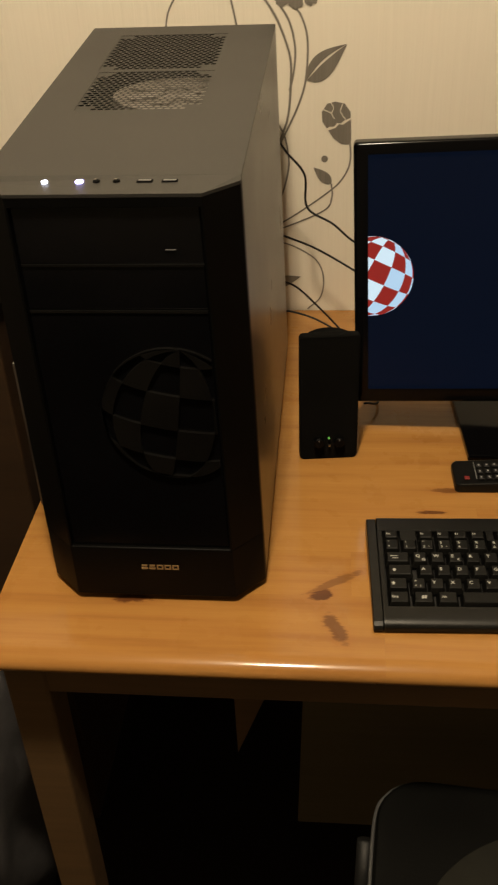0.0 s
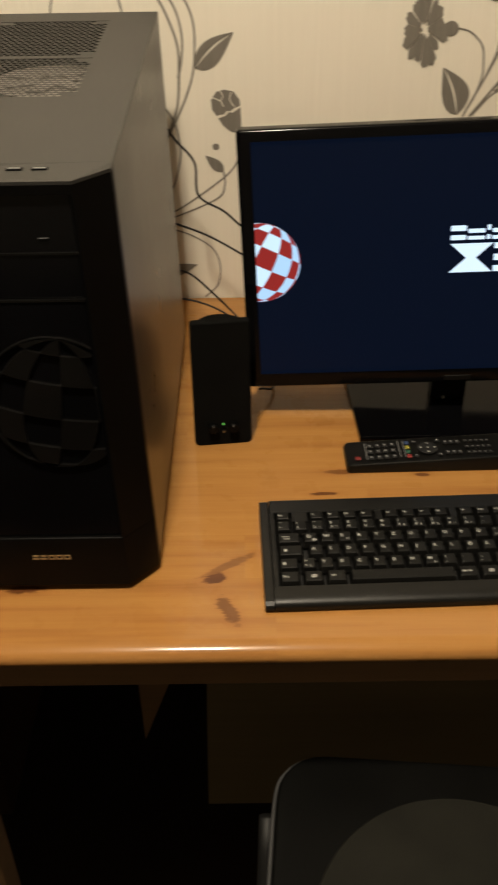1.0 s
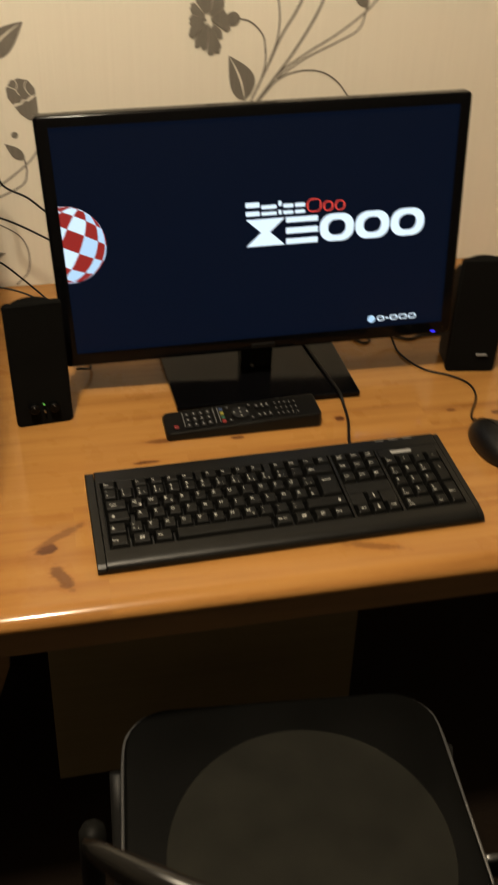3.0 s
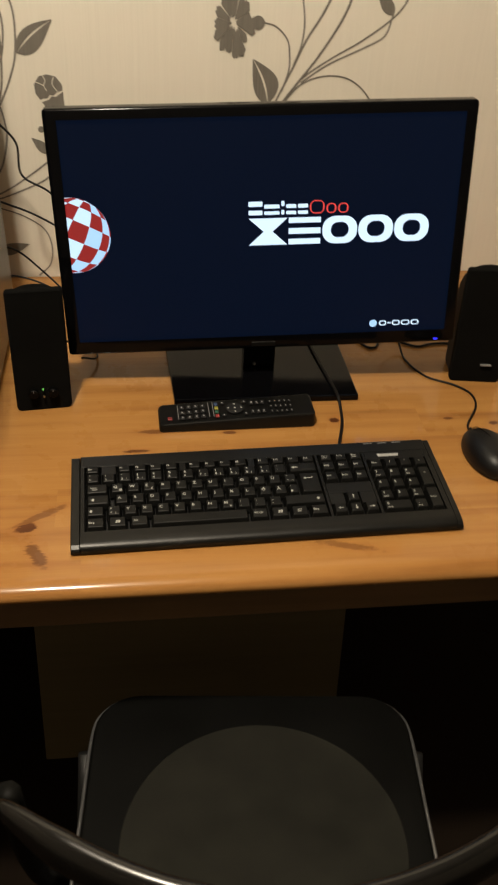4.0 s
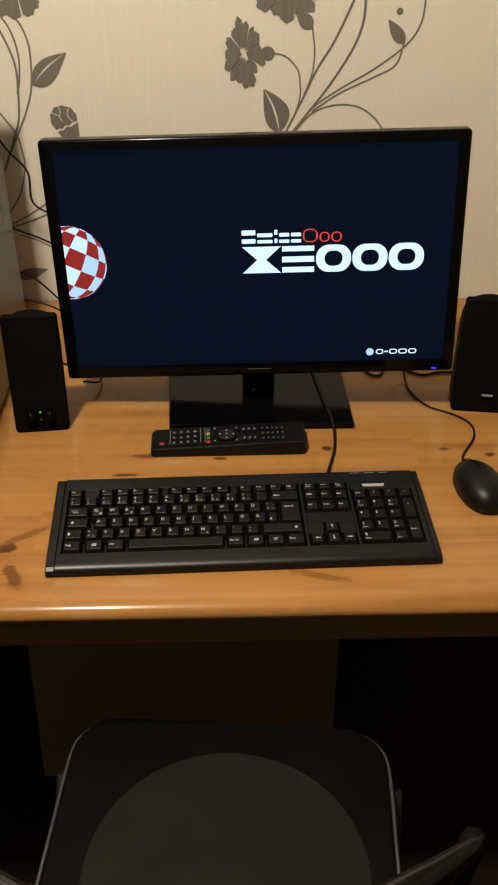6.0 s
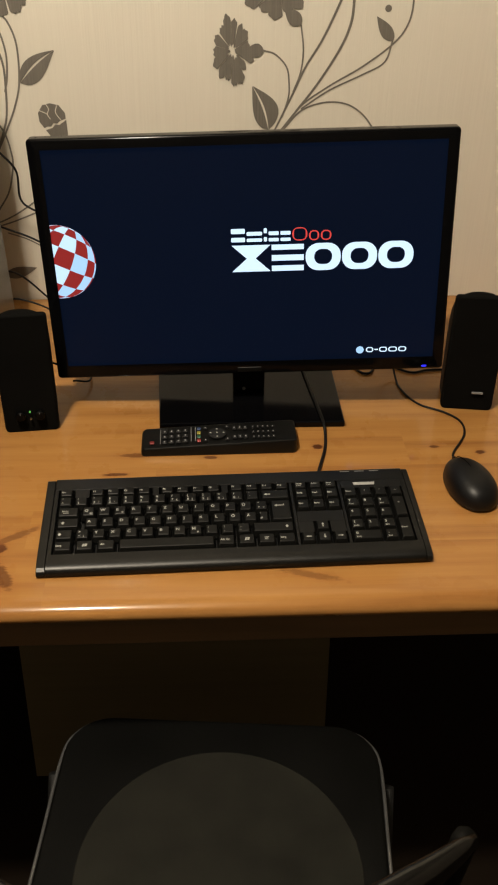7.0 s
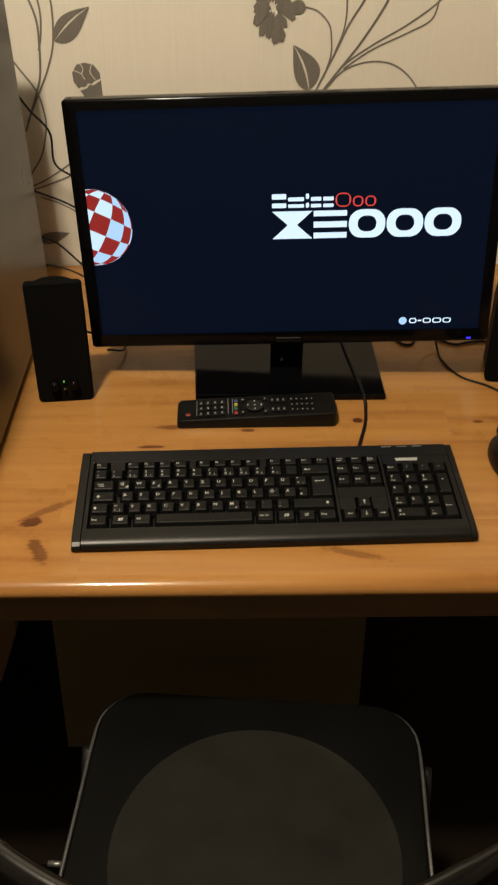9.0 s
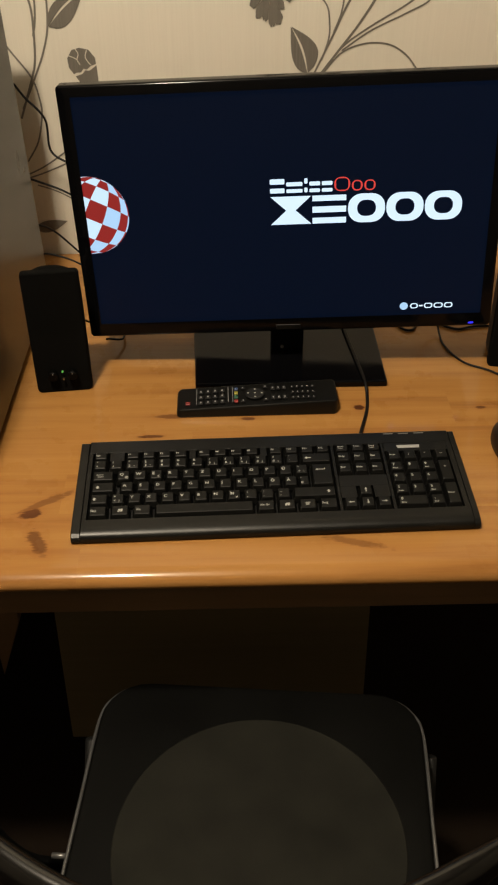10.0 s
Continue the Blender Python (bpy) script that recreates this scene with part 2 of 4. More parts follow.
def box(x0, x1, y0, y1, z0, z1, bevel=0.0, seg=2, bm=None):
    own = bmesh.new()
    r = bmesh.ops.create_cube(own, size=1.0)
    for v in r["verts"]:
        v.co = Vector(((x0 + x1) / 2 + v.co.x * (x1 - x0), (y0 + y1) / 2 + v.co.y * (y1 - y0), (z0 + z1) / 2 + v.co.z * (z1 - z0)))
    if bevel:
        bmesh.ops.bevel(own, geom=own.edges[:], offset=bevel, segments=seg, affect="EDGES", profile=0.5)
    if bm is None:
        return own
    return join(bm, own)


def join(bm, other):
    me = bpy.data.meshes.new("tmp")
    other.to_mesh(me)
    other.free()
    bm.from_mesh(me)
    bpy.data.meshes.remove(me)
    return bm


def prism(points, a, b, axis="x", bevel=0.0, seg=2):
    """Extrude a polygon (pairs in the two other axes) from a to b along an axis."""
    bm = bmesh.new()

    def put(p, s):
        return {"x": (s, p[0], p[1]), "y": (p[0], s, p[1]), "z": (p[0], p[1], s)}[axis]

    lo, hi = [bm.verts.new(put(p, a)) for p in points], [bm.verts.new(put(p, b)) for p in points]
    bm.faces.new(lo)
    bm.faces.new(hi[::-1])
    for i in range(len(points)):
        j = (i + 1) % len(points)
        bm.faces.new((lo[i], lo[j], hi[j], hi[i]))
    bmesh.ops.recalc_face_normals(bm, faces=bm.faces)
    if bevel:
        sharp = [e for e in bm.edges if len(e.link_faces) == 2 and e.calc_face_angle(0) > 0.5]
        bmesh.ops.bevel(bm, geom=sharp, offset=bevel, segments=seg, affect="EDGES", profile=0.5)
    return bm


def rounded(x0, x1, y0, y1, r, n=6):
    pts = []
    for cx, cy, a0 in ((x1 - r, y1 - r, 0), (x0 + r, y1 - r, 90), (x0 + r, y0 + r, 180), (x1 - r, y0 + r, 270)):
        for k in range(n + 1):
            a = radians(a0 + 90 * k / n)
            pts.append((cx + r * math.cos(a), cy + r * math.sin(a)))
    return pts


def disc(cx, cy, r, n=24):
    return [(cx + r * math.cos(2 * math.pi * k / n), cy + r * math.sin(2 * math.pi * k / n)) for k in range(n)]


def smooth_line(pts, n=8):
    """Points along a Catmull-Rom line through pts."""
    p = [Vector(q) for q in pts]
    p = [p[0] * 2 - p[1]] + p + [p[-1] * 2 - p[-2]]
    out = []
    for i in range(1, len(p) - 2):
        for k in range(n):
            t = k / n
            out.append(0.5 * ((2 * p[i]) + (p[i + 1] - p[i - 1]) * t + (2 * p[i - 1] - 5 * p[i] + 4 * p[i + 1] - p[i + 2]) * t * t
                              + (3 * p[i] - p[i - 1] - 3 * p[i + 1] + p[i + 2]) * t ** 3))
    out.append(p[-2])
    return out


def tube(pts, r, n=8, sides=8, flat=1.0, bm=None):
    line = smooth_line(pts, n)
    bm = bm or bmesh.new()
    rings, up = [], Vector((0.13, 0.21, 0.97))
    for i, c in enumerate(line):
        d = (line[min(i + 1, len(line) - 1)] - line[max(i - 1, 0)]).normalized()
        a = d.cross(up)
        a = (a if a.length > 1e-4 else d.cross(Vector((1, 0, 0)))).normalized()
        b = d.cross(a).normalized()
        rings.append([bm.verts.new(c + r * (math.cos(2 * math.pi * k / sides) * a + flat * math.sin(2 * math.pi * k / sides) * b)) for k in range(sides)])
    for q, s in zip(rings, rings[1:]):
        for k in range(sides):
            bm.faces.new((q[k], q[(k + 1) % sides], s[(k + 1) % sides], s[k]))
    bm.faces.new(rings[0])
    bm.faces.new(rings[-1])
    return bm


GLYPHS = {}


def glyph(text, size, material):
    key = (text, size, material.name)
    if key not in GLYPHS:
        cu = bpy.data.curves.new("text", "FONT")
        cu.body, cu.size, cu.resolution_u, cu.offset = text, size, 2, size * 0.018
        ob = new("text", cu)
        me = bpy.data.meshes.new_from_object(ob.evaluated_get(bpy.context.evaluated_depsgraph_get()))
        bpy.data.objects.remove(ob)
        bpy.data.curves.remove(cu)
        me.materials.clear()
        me.materials.append(material)
        GLYPHS[key] = me
    return GLYPHS[key]


# ---- room ----
def slab(name, bm, material, label, category):
    return tagged(part(name, bm, material), label, category, kind="structure")


slab("floor", box(-2, 2.2, -2.6, WALL + 0.1, -0.1, 0), M_CARPET, "dark brown carpeted floor under the desk", "floor")
wall_north = slab("wall_north", box(-2, 2.2, WALL, WALL + 0.1, 0, 2.5), M_WALL, "cream ribbed wallpaper wall with grey flower print", "wall")
# unseen walls and ceiling, added to close the room and bounce light
slab("wall_south", box(-2, 2.2, -2.6, -2.5, 0, 2.5), M_PAINT, "unseen room wall added to bounce the lamp light", "wall")
slab("wall_west", box(-2.1, -2, -2.6, WALL + 0.1, 0, 2.5), M_PAINT, "unseen room wall added to bounce the lamp light", "wall")
slab("wall_east", box(2.2, 2.3, -2.6, WALL + 0.1, 0, 2.5), M_PAINT, "unseen room wall added to bounce the lamp light", "wall")
slab("ceiling", box(-2.1, 2.3, -2.6, WALL + 0.1, 2.5, 2.6), M_CEIL, "unseen ceiling, toned down to limit bounce light", "ceiling")

# wallpaper print, a hair proud of the wall
INK = WALL - 0.0006


def ink(name, polys, lift=0.0):
    bm = bmesh.new()
    for poly in polys:
        bm.faces.new([bm.verts.new((x, INK - lift, z)) for x, z in poly])
    return part(name, bm, M_INK, wall_north)


STEMS = []


def stem(pts, w0, w1=None):
    w1 = w1 or w0
    line = smooth_line([(x, z, 0) for x, z in pts], 7)
    left, right = [], []
    for i, c in enumerate(line):
        d = (line[min(i + 1, len(line) - 1)] - line[max(i - 1, 0)]).normalized()
        w = (w0 + (w1 - w0) * i / (len(line) - 1)) / 2
        left.append((c.x - d.y * w, c.y + d.x * w))
        right.append((c.x + d.y * w, c.y - d.x * w))
    STEMS.append(0)
    ink("printed_stem", [(left[i], left[i + 1], right[i + 1], right[i]) for i in range(len(line) - 1)], 0.00001 * (len(STEMS) % 25))


def leaf(base, tip, fat_l, fat_r, vein=True, bow=0.0, lift=0.0003):
    """Two halves of a leaf from base to tip with a bare vein between."""
    b, t = Vector(base), Vector(tip)
    d = t - b
    n = Vector((-d.y, d.x))
    halves = []
    for fat, side in ((fat_l, 1), (fat_r, -1)):
        gap = 0.022 if vein else 0.0
        inner, outer = [], []
        for k in range(13):
            s = k / 12
            mid = b + d * s + n * bow * math.sin(math.pi * s)
            inner.append(mid + n * side * gap * math.sin(math.pi * min(1, s * 0.96 + 0.02)))
            outer.append(mid + n * side * (fat * math.sin(math.pi * s ** 0.72) + gap * 0.5))
        for k in range(12):
            halves.append([tuple(q) for q in (inner[k], inner[k + 1], outer[k + 1], outer[k])])
    ink("printed_leaf", halves, lift)


def bloom(cx, cz, rx, rz, petals, seed, hole=0.22, a0=0.0, a1=360.0):
    """A flower head of ragged petals of uneven length round a bare spiky eye."""
    rnd = random.Random(seed)
    polys = []
    step = (a1 - a0) / petals
    for i in range(petals):
        mid, r = radians(a0 + step * (i + 0.5) + rnd.uniform(-3, 3)), rnd.uniform(0.80, 1.08)
        half = radians(step * rnd.uniform(0.50, 0.60))
        lobes, tip, eye = rnd.choice((2, 3)), rnd.uniform(0.10, 0.24), hole * rnd.uniform(0.55, 1.25)
        fan = []
        for k in range(13):
            u = -1 + k / 6
            rr = r * (1 - tip * abs(u) ** 2.4 - 0.07 * (0.5 - 0.5 * math.cos(lobes * math.pi * (u + 1))) * (1 - u * u))
            a = mid + half * u * (0.62 + 0.38 * (1 - u * u * 0.25))
            fan.append((cx + rx * rr * math.cos(a), cz + rz * rr * math.sin(a)))
        root = [(cx + rx * eye * f * math.cos(mid + half * u), cz + rz * eye * f * math.sin(mid + half * u)) for u, f in ((0.95, 1.0), (0.3, 0.8), (-0.3, 1.05), (-0.95, 0.9))]
        polys.append(fan + root)
    for i, poly in enumerate(polys):
        ink("printed_flower", [poly], 0.0006 + 0.00002 * i)


def bud(x, z, s=1.0):
    top = [(-0.021, -0.008), (-0.022, 0.006), (-0.014, 0.018), (-0.002, 0.021), (0.012, 0.018), (0.021, 0.006), (0.0215, -0.003),
           (0.012, -0.0065), (0.007, -0.011), (0.001, -0.010), (-0.003, -0.0155), (-0.010, -0.0155), (-0.014, -0.018)]
    low = [(-0.012, -0.021), (-0.001, -0.0175), (0.004, -0.012), (0.010, -0.013), (0.022, -0.005), (0.023, -0.035), (0.019, -0.043), (0.008, -0.042), (-0.004, -0.033)]
    ink("printed_bud", [[(x + a * s, z + b * s) for a, b in q] for q in (top, low)])
    for line in (((-0.009, 0.0205), (-0.0045, 0.012), (-0.007, 0.004), (-0.003, -0.004)), ((0.009, 0.0175), (0.006, 0.008), (0.009, 0.001), (0.014, -0.005)), ((-0.0205, 0.010), (-0.013, 0.007), (-0.007, 0.004))):
        pts = smooth_line([(x + a * s, z + b * s, 0) for a, b in line], 4)
        w = 0.0006 * s
        bm = bmesh.new()
        for p, q in zip(pts, pts[1:]):
            n = Vector((-(q - p).y, (q - p).x, 0)).normalized() * w
            bm.faces.new([bm.verts.new((c.x, INK - 0.0004, c.y)) for c in (p - n, q - n, q + n, p + n)])
        part("bare_vein", bm, M_WALL, wall_north)


# right-hand plant
stem([(0.315, 1.046), (0.330, 1.077), (0.345, 1.108), (0.363, 1.147), (0.388, 1.188), (0.414, 1.245), (0.440, 1.31)], 0.0030, 0.0040)
stem([(0.327, 1.068), (0.337, 1.100), (0.337, 1.125), (0.332, 1.147), (0.314, 1.165), (0.294, 1.171)], 0.0026)
stem([(0.344, 1.108), (0.355, 1.138), (0.358, 1.172), (0.353, 1.208)], 0.0026)
stem([(0.325, 1.046), (0.353, 1.082), (0.383, 1.121), (0.415, 1.172), (0.430, 1.209), (0.433, 1.245), (0.43, 1.31)], 0.0034, 0.0044)
stem([(0.329, 1.047), (0.357, 1.086), (0.401, 1.117), (0.453, 1.147), (0.499, 1.181), (0.520, 1.210), (0.525, 1.245), (0.52, 1.30)], 0.0028)
stem([(0.358, 1.082), (0.402, 1.111), (0.454, 1.135), (0.488, 1.154), (0.498, 1.186)], 0.0026)
stem([(0.331, 1.050), (0.358, 1.079), (0.394, 1.092), (0.431, 1.090), (0.460, 1.073), (0.482, 1.046)], 0.0026)
leaf((0.306, 1.049), (0.279, 1.117), 0.24, 0.30, True, -0.06)
leaf((0.499, 1.185), (0.470, 1.221), 0.22, 0.20, False)
ink("printed_dot", [disc(0.487, 1.232, 0.0052, 16)])
bloom(0.247, 1.170, 0.033, 0.055, 15, 4, 0.20)
leaf((0.296, 1.171), (0.266, 1.171), 0.34, 0.34, False, 0.0, 0.0010)
bloom(0.318, 1.262, 0.058, 0.050, 13, 9, 0.16)
leaf((0.353, 1.208), (0.326, 1.232), 0.30, 0.30, False, 0.0, 0.0010)
# left-hand plant
stem([(-0.15, 1.28), (-0.112, 1.229), (-0.096, 1.209), (-0.087, 1.176), (-0.090, 1.122), (-0.102, 1.084), (-0.119, 1.049), (-0.145, 1.00)], 0.0030)
stem([(-0.16, 1.27), (-0.131, 1.230), (-0.113, 1.202), (-0.105, 1.166), (-0.108, 1.130), (-0.114, 1.108)], 0.0030)
stem([(-0.17, 1.26), (-0.139, 1.220), (-0.123, 1.188), (-0.112, 1.152), (-0.112, 1.115), (-0.116, 1.073), (-0.125, 1.045), (-0.150, 0.985)], 0.0034)
stem([(-0.18, 1.13), (-0.150, 1.085), (-0.125, 1.048), (-0.117, 1.015), (-0.117, 0.989), (-0.129, 0.947), (-0.150, 0.915)], 0.0028)
stem([(-0.023, 1.035), (-0.022, 1.000), (-0.036, 0.971), (-0.065, 0.946), (-0.120, 0.909), (-0.16, 0.89)], 0.0026)
stem([(-0.050, 0.967), (-0.049, 0.945), (-0.061, 0.924), (-0.120, 0.898), (-0.16, 0.885)], 0.0026)
stem([(-0.14, 0.875), (-0.105, 0.862), (-0.073, 0.840), (-0.061, 0.811), (-0.065, 0.775), (-0.087, 0.752)], 0.0024)
stem([(-0.293, 1.190), (-0.284, 1.223), (-0.255, 1.262)], 0.0026)
stem([(-0.188, 1.195), (-0.194, 1.226), (-0.205, 1.27)], 0.0030)
leaf((-0.088, 1.122), (-0.031, 1.170), 0.17, 0.27, True, 0.06)
bud(-0.044, 1.070)
ink("printed_dot", [disc(-0.061, 1.006, 0.0052, 16)])
leaf((-0.050, 0.967), (-0.078, 0.993), 0.22, 0.22, False)
bloom(-0.098, 1.262, 0.055, 0.048, 13, 5, 0.16)
leaf((-0.155, 0.797), (-0.098, 0.811), 0.16, 0.20, False)
# plant past the monitor
bud(0.800, 0.925)
stem([(0.786, 0.890), (0.788, 0.855), (0.808, 0.822), (0.845, 0.790), (0.90, 0.77)], 0.0026)
leaf((0.838, 0.800), (0.815, 0.85), 0.22, 0.22, False)

# ---- desk ----
X0, X1, Y0, Y1 = -0.405, 1.05, -0.052, WALL - 0.002
desk = thing("desk", "lacquered pine plank desk with a rounded front edge", "desk", (0, 0, 0))
EDGE = 0.014


def plank(x0, x1, y0, y1, front=False):
    g = 0.00002
    lo, hi = DESK - 0.028, DESK
    if not front:
        pts = [(y0 + g, lo), (y1 - g, lo), (y1 - g, hi), (y0 + g, hi)]
    else:
        pts = [(y1 - g, lo), (y1 - g, hi)]
        for k in range(25):
            a = radians(90 + 180 * k / 24)
            pts.append((y0 + 0.026 + 0.026 * math.cos(a), DESK - EDGE + EDGE * math.sin(a)))
    bm = prism(pts, x0 + g, x1 - g, "x")
    part("plank", bm, M_PINE, desk)


rnd = random.Random(12)
y, row = Y0, 0
while y < Y1 - 0.01:
    w = 0.105 if row == 0 else min(rnd.choice((0.072, 0.078, 0.086)), Y1 - y)
    if Y1 - (y + w) < 0.03:
        w = Y1 - y
    cuts, x = [X0], X0 + rnd.uniform(0.25, 0.6)
    while x < X1 - 0.2:
        cuts.append(x)
        x += rnd.uniform(0.42, 0.75)
    cuts.append(X1)
    for a, b in zip(cuts, cuts[1:]):
        plank(a, b, y, y + w, row == 0)
    y, row = y + w, row + 1

part("apron", box(X0 + 0.02, X1 - 0.02, -0.014, 0.008, 0.657, DESK - 0.028, 0.002), M_APRON, desk, "dark brown front apron")
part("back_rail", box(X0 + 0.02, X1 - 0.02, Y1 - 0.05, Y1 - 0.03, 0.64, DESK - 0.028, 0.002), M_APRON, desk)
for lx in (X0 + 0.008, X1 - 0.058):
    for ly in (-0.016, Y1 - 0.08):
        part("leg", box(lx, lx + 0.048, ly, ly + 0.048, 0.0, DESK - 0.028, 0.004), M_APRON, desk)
part("modesty_panel", prism([(-0.070, DESK - 0.028), (0.366, DESK - 0.028), (0.376, 0.19), (-0.086, 0.19)], 0.150, 0.168, "y", 0.001), M_PANEL, desk, "plain brown board hanging under the top")
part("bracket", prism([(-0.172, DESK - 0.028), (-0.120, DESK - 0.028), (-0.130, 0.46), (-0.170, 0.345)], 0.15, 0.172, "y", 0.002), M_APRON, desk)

# ---- side cabinet and clutter left of the desk ----
cab = thing("side_cabinet", "dark brown veneered cabinet beside the desk, raised to hide the lit wall", "cabinet", (-0.66, 0.5, 0))
# height is added so the dark body covers the lit wall behind
part("body", box(-0.2, 0.222, -0.24, 0.24, 0.0, 0.985, 0.003), M_CABINET, cab)
part("top", box(-0.21, 0.228, -0.25, 0.243, 0.985, 1.003, 0.003), M_CABINET, cab)
bm = bmesh.new()
bmesh.ops.create_icosphere(bm, subdivisions=4, radius=1.0)
for v in bm.verts:
    k = 1 + 0.22 * noise.noise(v.co * 2.1) + 0.10 * noise.noise(v.co * 6.0)
    v.co = Vector((v.co.x * 0.10 * k, v.co.y * 0.14 * k, max(-0.9, v.co.z) * 0.26 * k))
low = min(v.co.z for v in bm.verts)
for v in bm.verts:
    v.co.z -= low
bag = tagged(part("cloth_bag", bm, M_CLUTTER, smooth=True), "crumpled grey cloth bag on the floor beside the desk", "bag")
bag.location = (-0.53, 0.10, 0.0)

# ---- tower computer ----
PX0, PX1, PB, PF = -0.352, -0.117, 0.602, 0.079
tower = thing("tower_computer", "dark grey tower computer with black chamfered front on the desk", "computer", (0, 0, DESK))


def top_z(yy):
    return 0.450 + 0.024 * (yy - PF) / (PB - PF)


# shell: left side, right side, back, bottom; the top carries the grille openings
VENTS = [(-0.309, -0.174, 0.403, 0.558), (-0.306, -0.174, 0.256, 0.392)]


def side(name, x0, x1):
    pts = [(PF, 0.012), (PB, 0.012), (PB, top_z(PB) - 0.002), (PF, top_z(PF) - 0.002)]
    return part(name, prism(pts, x0, x1, "x", 0.0012), M_SIDE, tower, "smooth dark grey side panel")


side("side_panel", PX0, PX0 + 0.008)
side("side_panel", PX1 - 0.008, PX1)
part("back_panel", box(PX0 + 0.008, PX1 - 0.008, PB - 0.006, PB - 0.001, 0.012, top_z(PB) - 0.004), M_CASE, tower)
part("bottom_panel", box(PX0 + 0.008, PX1 - 0.008, PF, PB - 0.007, 0.012, 0.018), M_CASE, tower)
part("inside", box(PX0 + 0.009, PX1 - 0.009, PF + 0.002, PB - 0.008, 0.40, 0.404), M_VOID, tower)

bm = bmesh.new()
xs = sorted({PX0, PX1, *[v for q in VENTS for v in q[:2]]})
ys = sorted({PF, PB, *[v for q in VENTS for v in q[2:]]})
for i in range(len(xs) - 1):
    for j in range(len(ys) - 1):
        cx, cy = (xs[i] + xs[i + 1]) / 2, (ys[j] + ys[j + 1]) / 2
        if any(a < cx < b and c < cy < d for a, b, c, d in VENTS):
            continue
        quad = [(xs[i], ys[j]), (xs[i + 1], ys[j]), (xs[i + 1], ys[j + 1]), (xs[i], ys[j + 1])]
        up = [bm.verts.new((a, b, top_z(b))) for a, b in quad]
        dn = [bm.verts.new((a, b, top_z(b) - 0.002)) for a, b in quad]
        bm.faces.new(up)
        bm.faces.new(dn[::-1])
        for k in range(4):
            bm.faces.new((up[k], up[(k + 1) % 4], dn[(k + 1) % 4], dn[k]))
bmesh.ops.remove_doubles(bm, verts=bm.verts, dist=1e-5)
inner = [f for f in bm.faces if all(len(e.link_faces) > 2 for e in f.edges) and abs(f.normal.z) < 0.5]
bmesh.ops.delete(bm, geom=inner, context="FACES")
part("top_panel", bm, M_CASE, tower, "flat dark grey lid with two perforated vents")

for vx0, vx1, vy0, vy1 in VENTS:
    # perforated sheet: rows of holes, each cell a hexagon ring
    bm = bmesh.new()
    pitch, hole = 0.0076, 0.0032
    nx, ny = int((vx1 - vx0) / pitch), int((vy1 - vy0) / (pitch * 0.866))
    sx, sy = (vx1 - vx0) / nx, (vy1 - vy0) / ny
    sq = [(-1, -1), (0, -1), (1, -1), (1, 0), (1, 1), (0, 1), (-1, 1), (-1, 0)]

    def cell(cx, cy, half, pierced):
        ring = [bm.verts.new((cx + a * half, cy + b * sy / 2, top_z(cy + b * sy / 2) - 0.0004)) for a, b in sq]
        if not pierced:
            bm.faces.new(ring)
            return
        rim = [bm.verts.new((cx + hole * a / math.hypot(a, b), cy + hole * b / math.hypot(a, b), top_z(cy) - 0.0004)) for a, b in sq]
        for k in range(8):
            bm.faces.new((ring[k], ring[(k + 1) % 8], rim[(k + 1) % 8], rim[k]))

    for j in range(ny):
        cy, odd = vy0 + (j + 0.5) * sy, j % 2
        for i in range(nx - odd):
            corner = (i < 2 or i >= nx - odd - 2) and (j < 2 or j >= ny - 2)
            cell(vx0 + (i + 0.5 + odd / 2) * sx, cy, sx / 2, not corner)
        if odd:
            cell(vx0 + sx / 4, cy, sx / 4, False)
            cell(vx1 - sx / 4, cy, sx / 4, False)
    part("vent_grille", bm, M_VENT, tower, "perforated vent full of small round holes")

fan = part("fan_frame", prism(disc(-0.212, 0.346, 0.070, 40), 0.404, 0.4520, "z"), M_FAN, tower, "pale grey fan under the vent")
for k in range(7):
    a = 2 * math.pi * k / 7
    c, s = math.cos(a), math.sin(a)
    bm = box(0.014, 0.054, -0.010, 0.010, 0.4522, 0.4540, 0.0004, 1)
    bm.transform(Matrix.Translation((-0.212, 0.346, 0)) @ Matrix.Rotation(a, 4, "Z"))
    part("blade", bm, M_FAN, fan)

# black chamfered front
FY, FC = 0.0375, 0.068
plan = [(PX0, PF), (PX0, FC), (PX0 + 0.032, FY), (PX1 - 0.030, FY), (PX1, FC), (PX1, PF)]
lip = 0.445
IN = (-0.318, -0.149, 0.074, 0.437)
bm = prism([(PX0, PF), (PX0, FC), (PX0 + 0.032, FY), (IN[0], FY), (IN[0], FY + 0.014), (IN[1], FY + 0.014), (IN[1], FY), (PX1 - 0.030, FY), (PX1, FC), (PX1, PF)], IN[2], IN[3], "z")
join(bm, prism(plan, 0.008, IN[2], "z", 0.0015))
join(bm, prism(plan, IN[3], lip, "z"))
part("front_bezel", bm, M_BEZEL, tower, "black plastic front with chamfered corners")
bm = bmesh.new()
up = [bm.verts.new((x, yy, top_z(PF) if yy > PF - 0.001 else lip + 0.003)) for x, yy in plan]
dn = [bm.verts.new((x, yy, lip + 0.0002)) for x, yy in plan]
bm.faces.new(up)
bm.faces.new(dn[::-1])
for k in range(6):
    bm.faces.new((up[k], up[(k + 1) % 6], dn[(k + 1) % 6], dn[k]))
part("port_strip", bm, M_CASE, tower, "sloping grey strip with lit buttons and sockets")

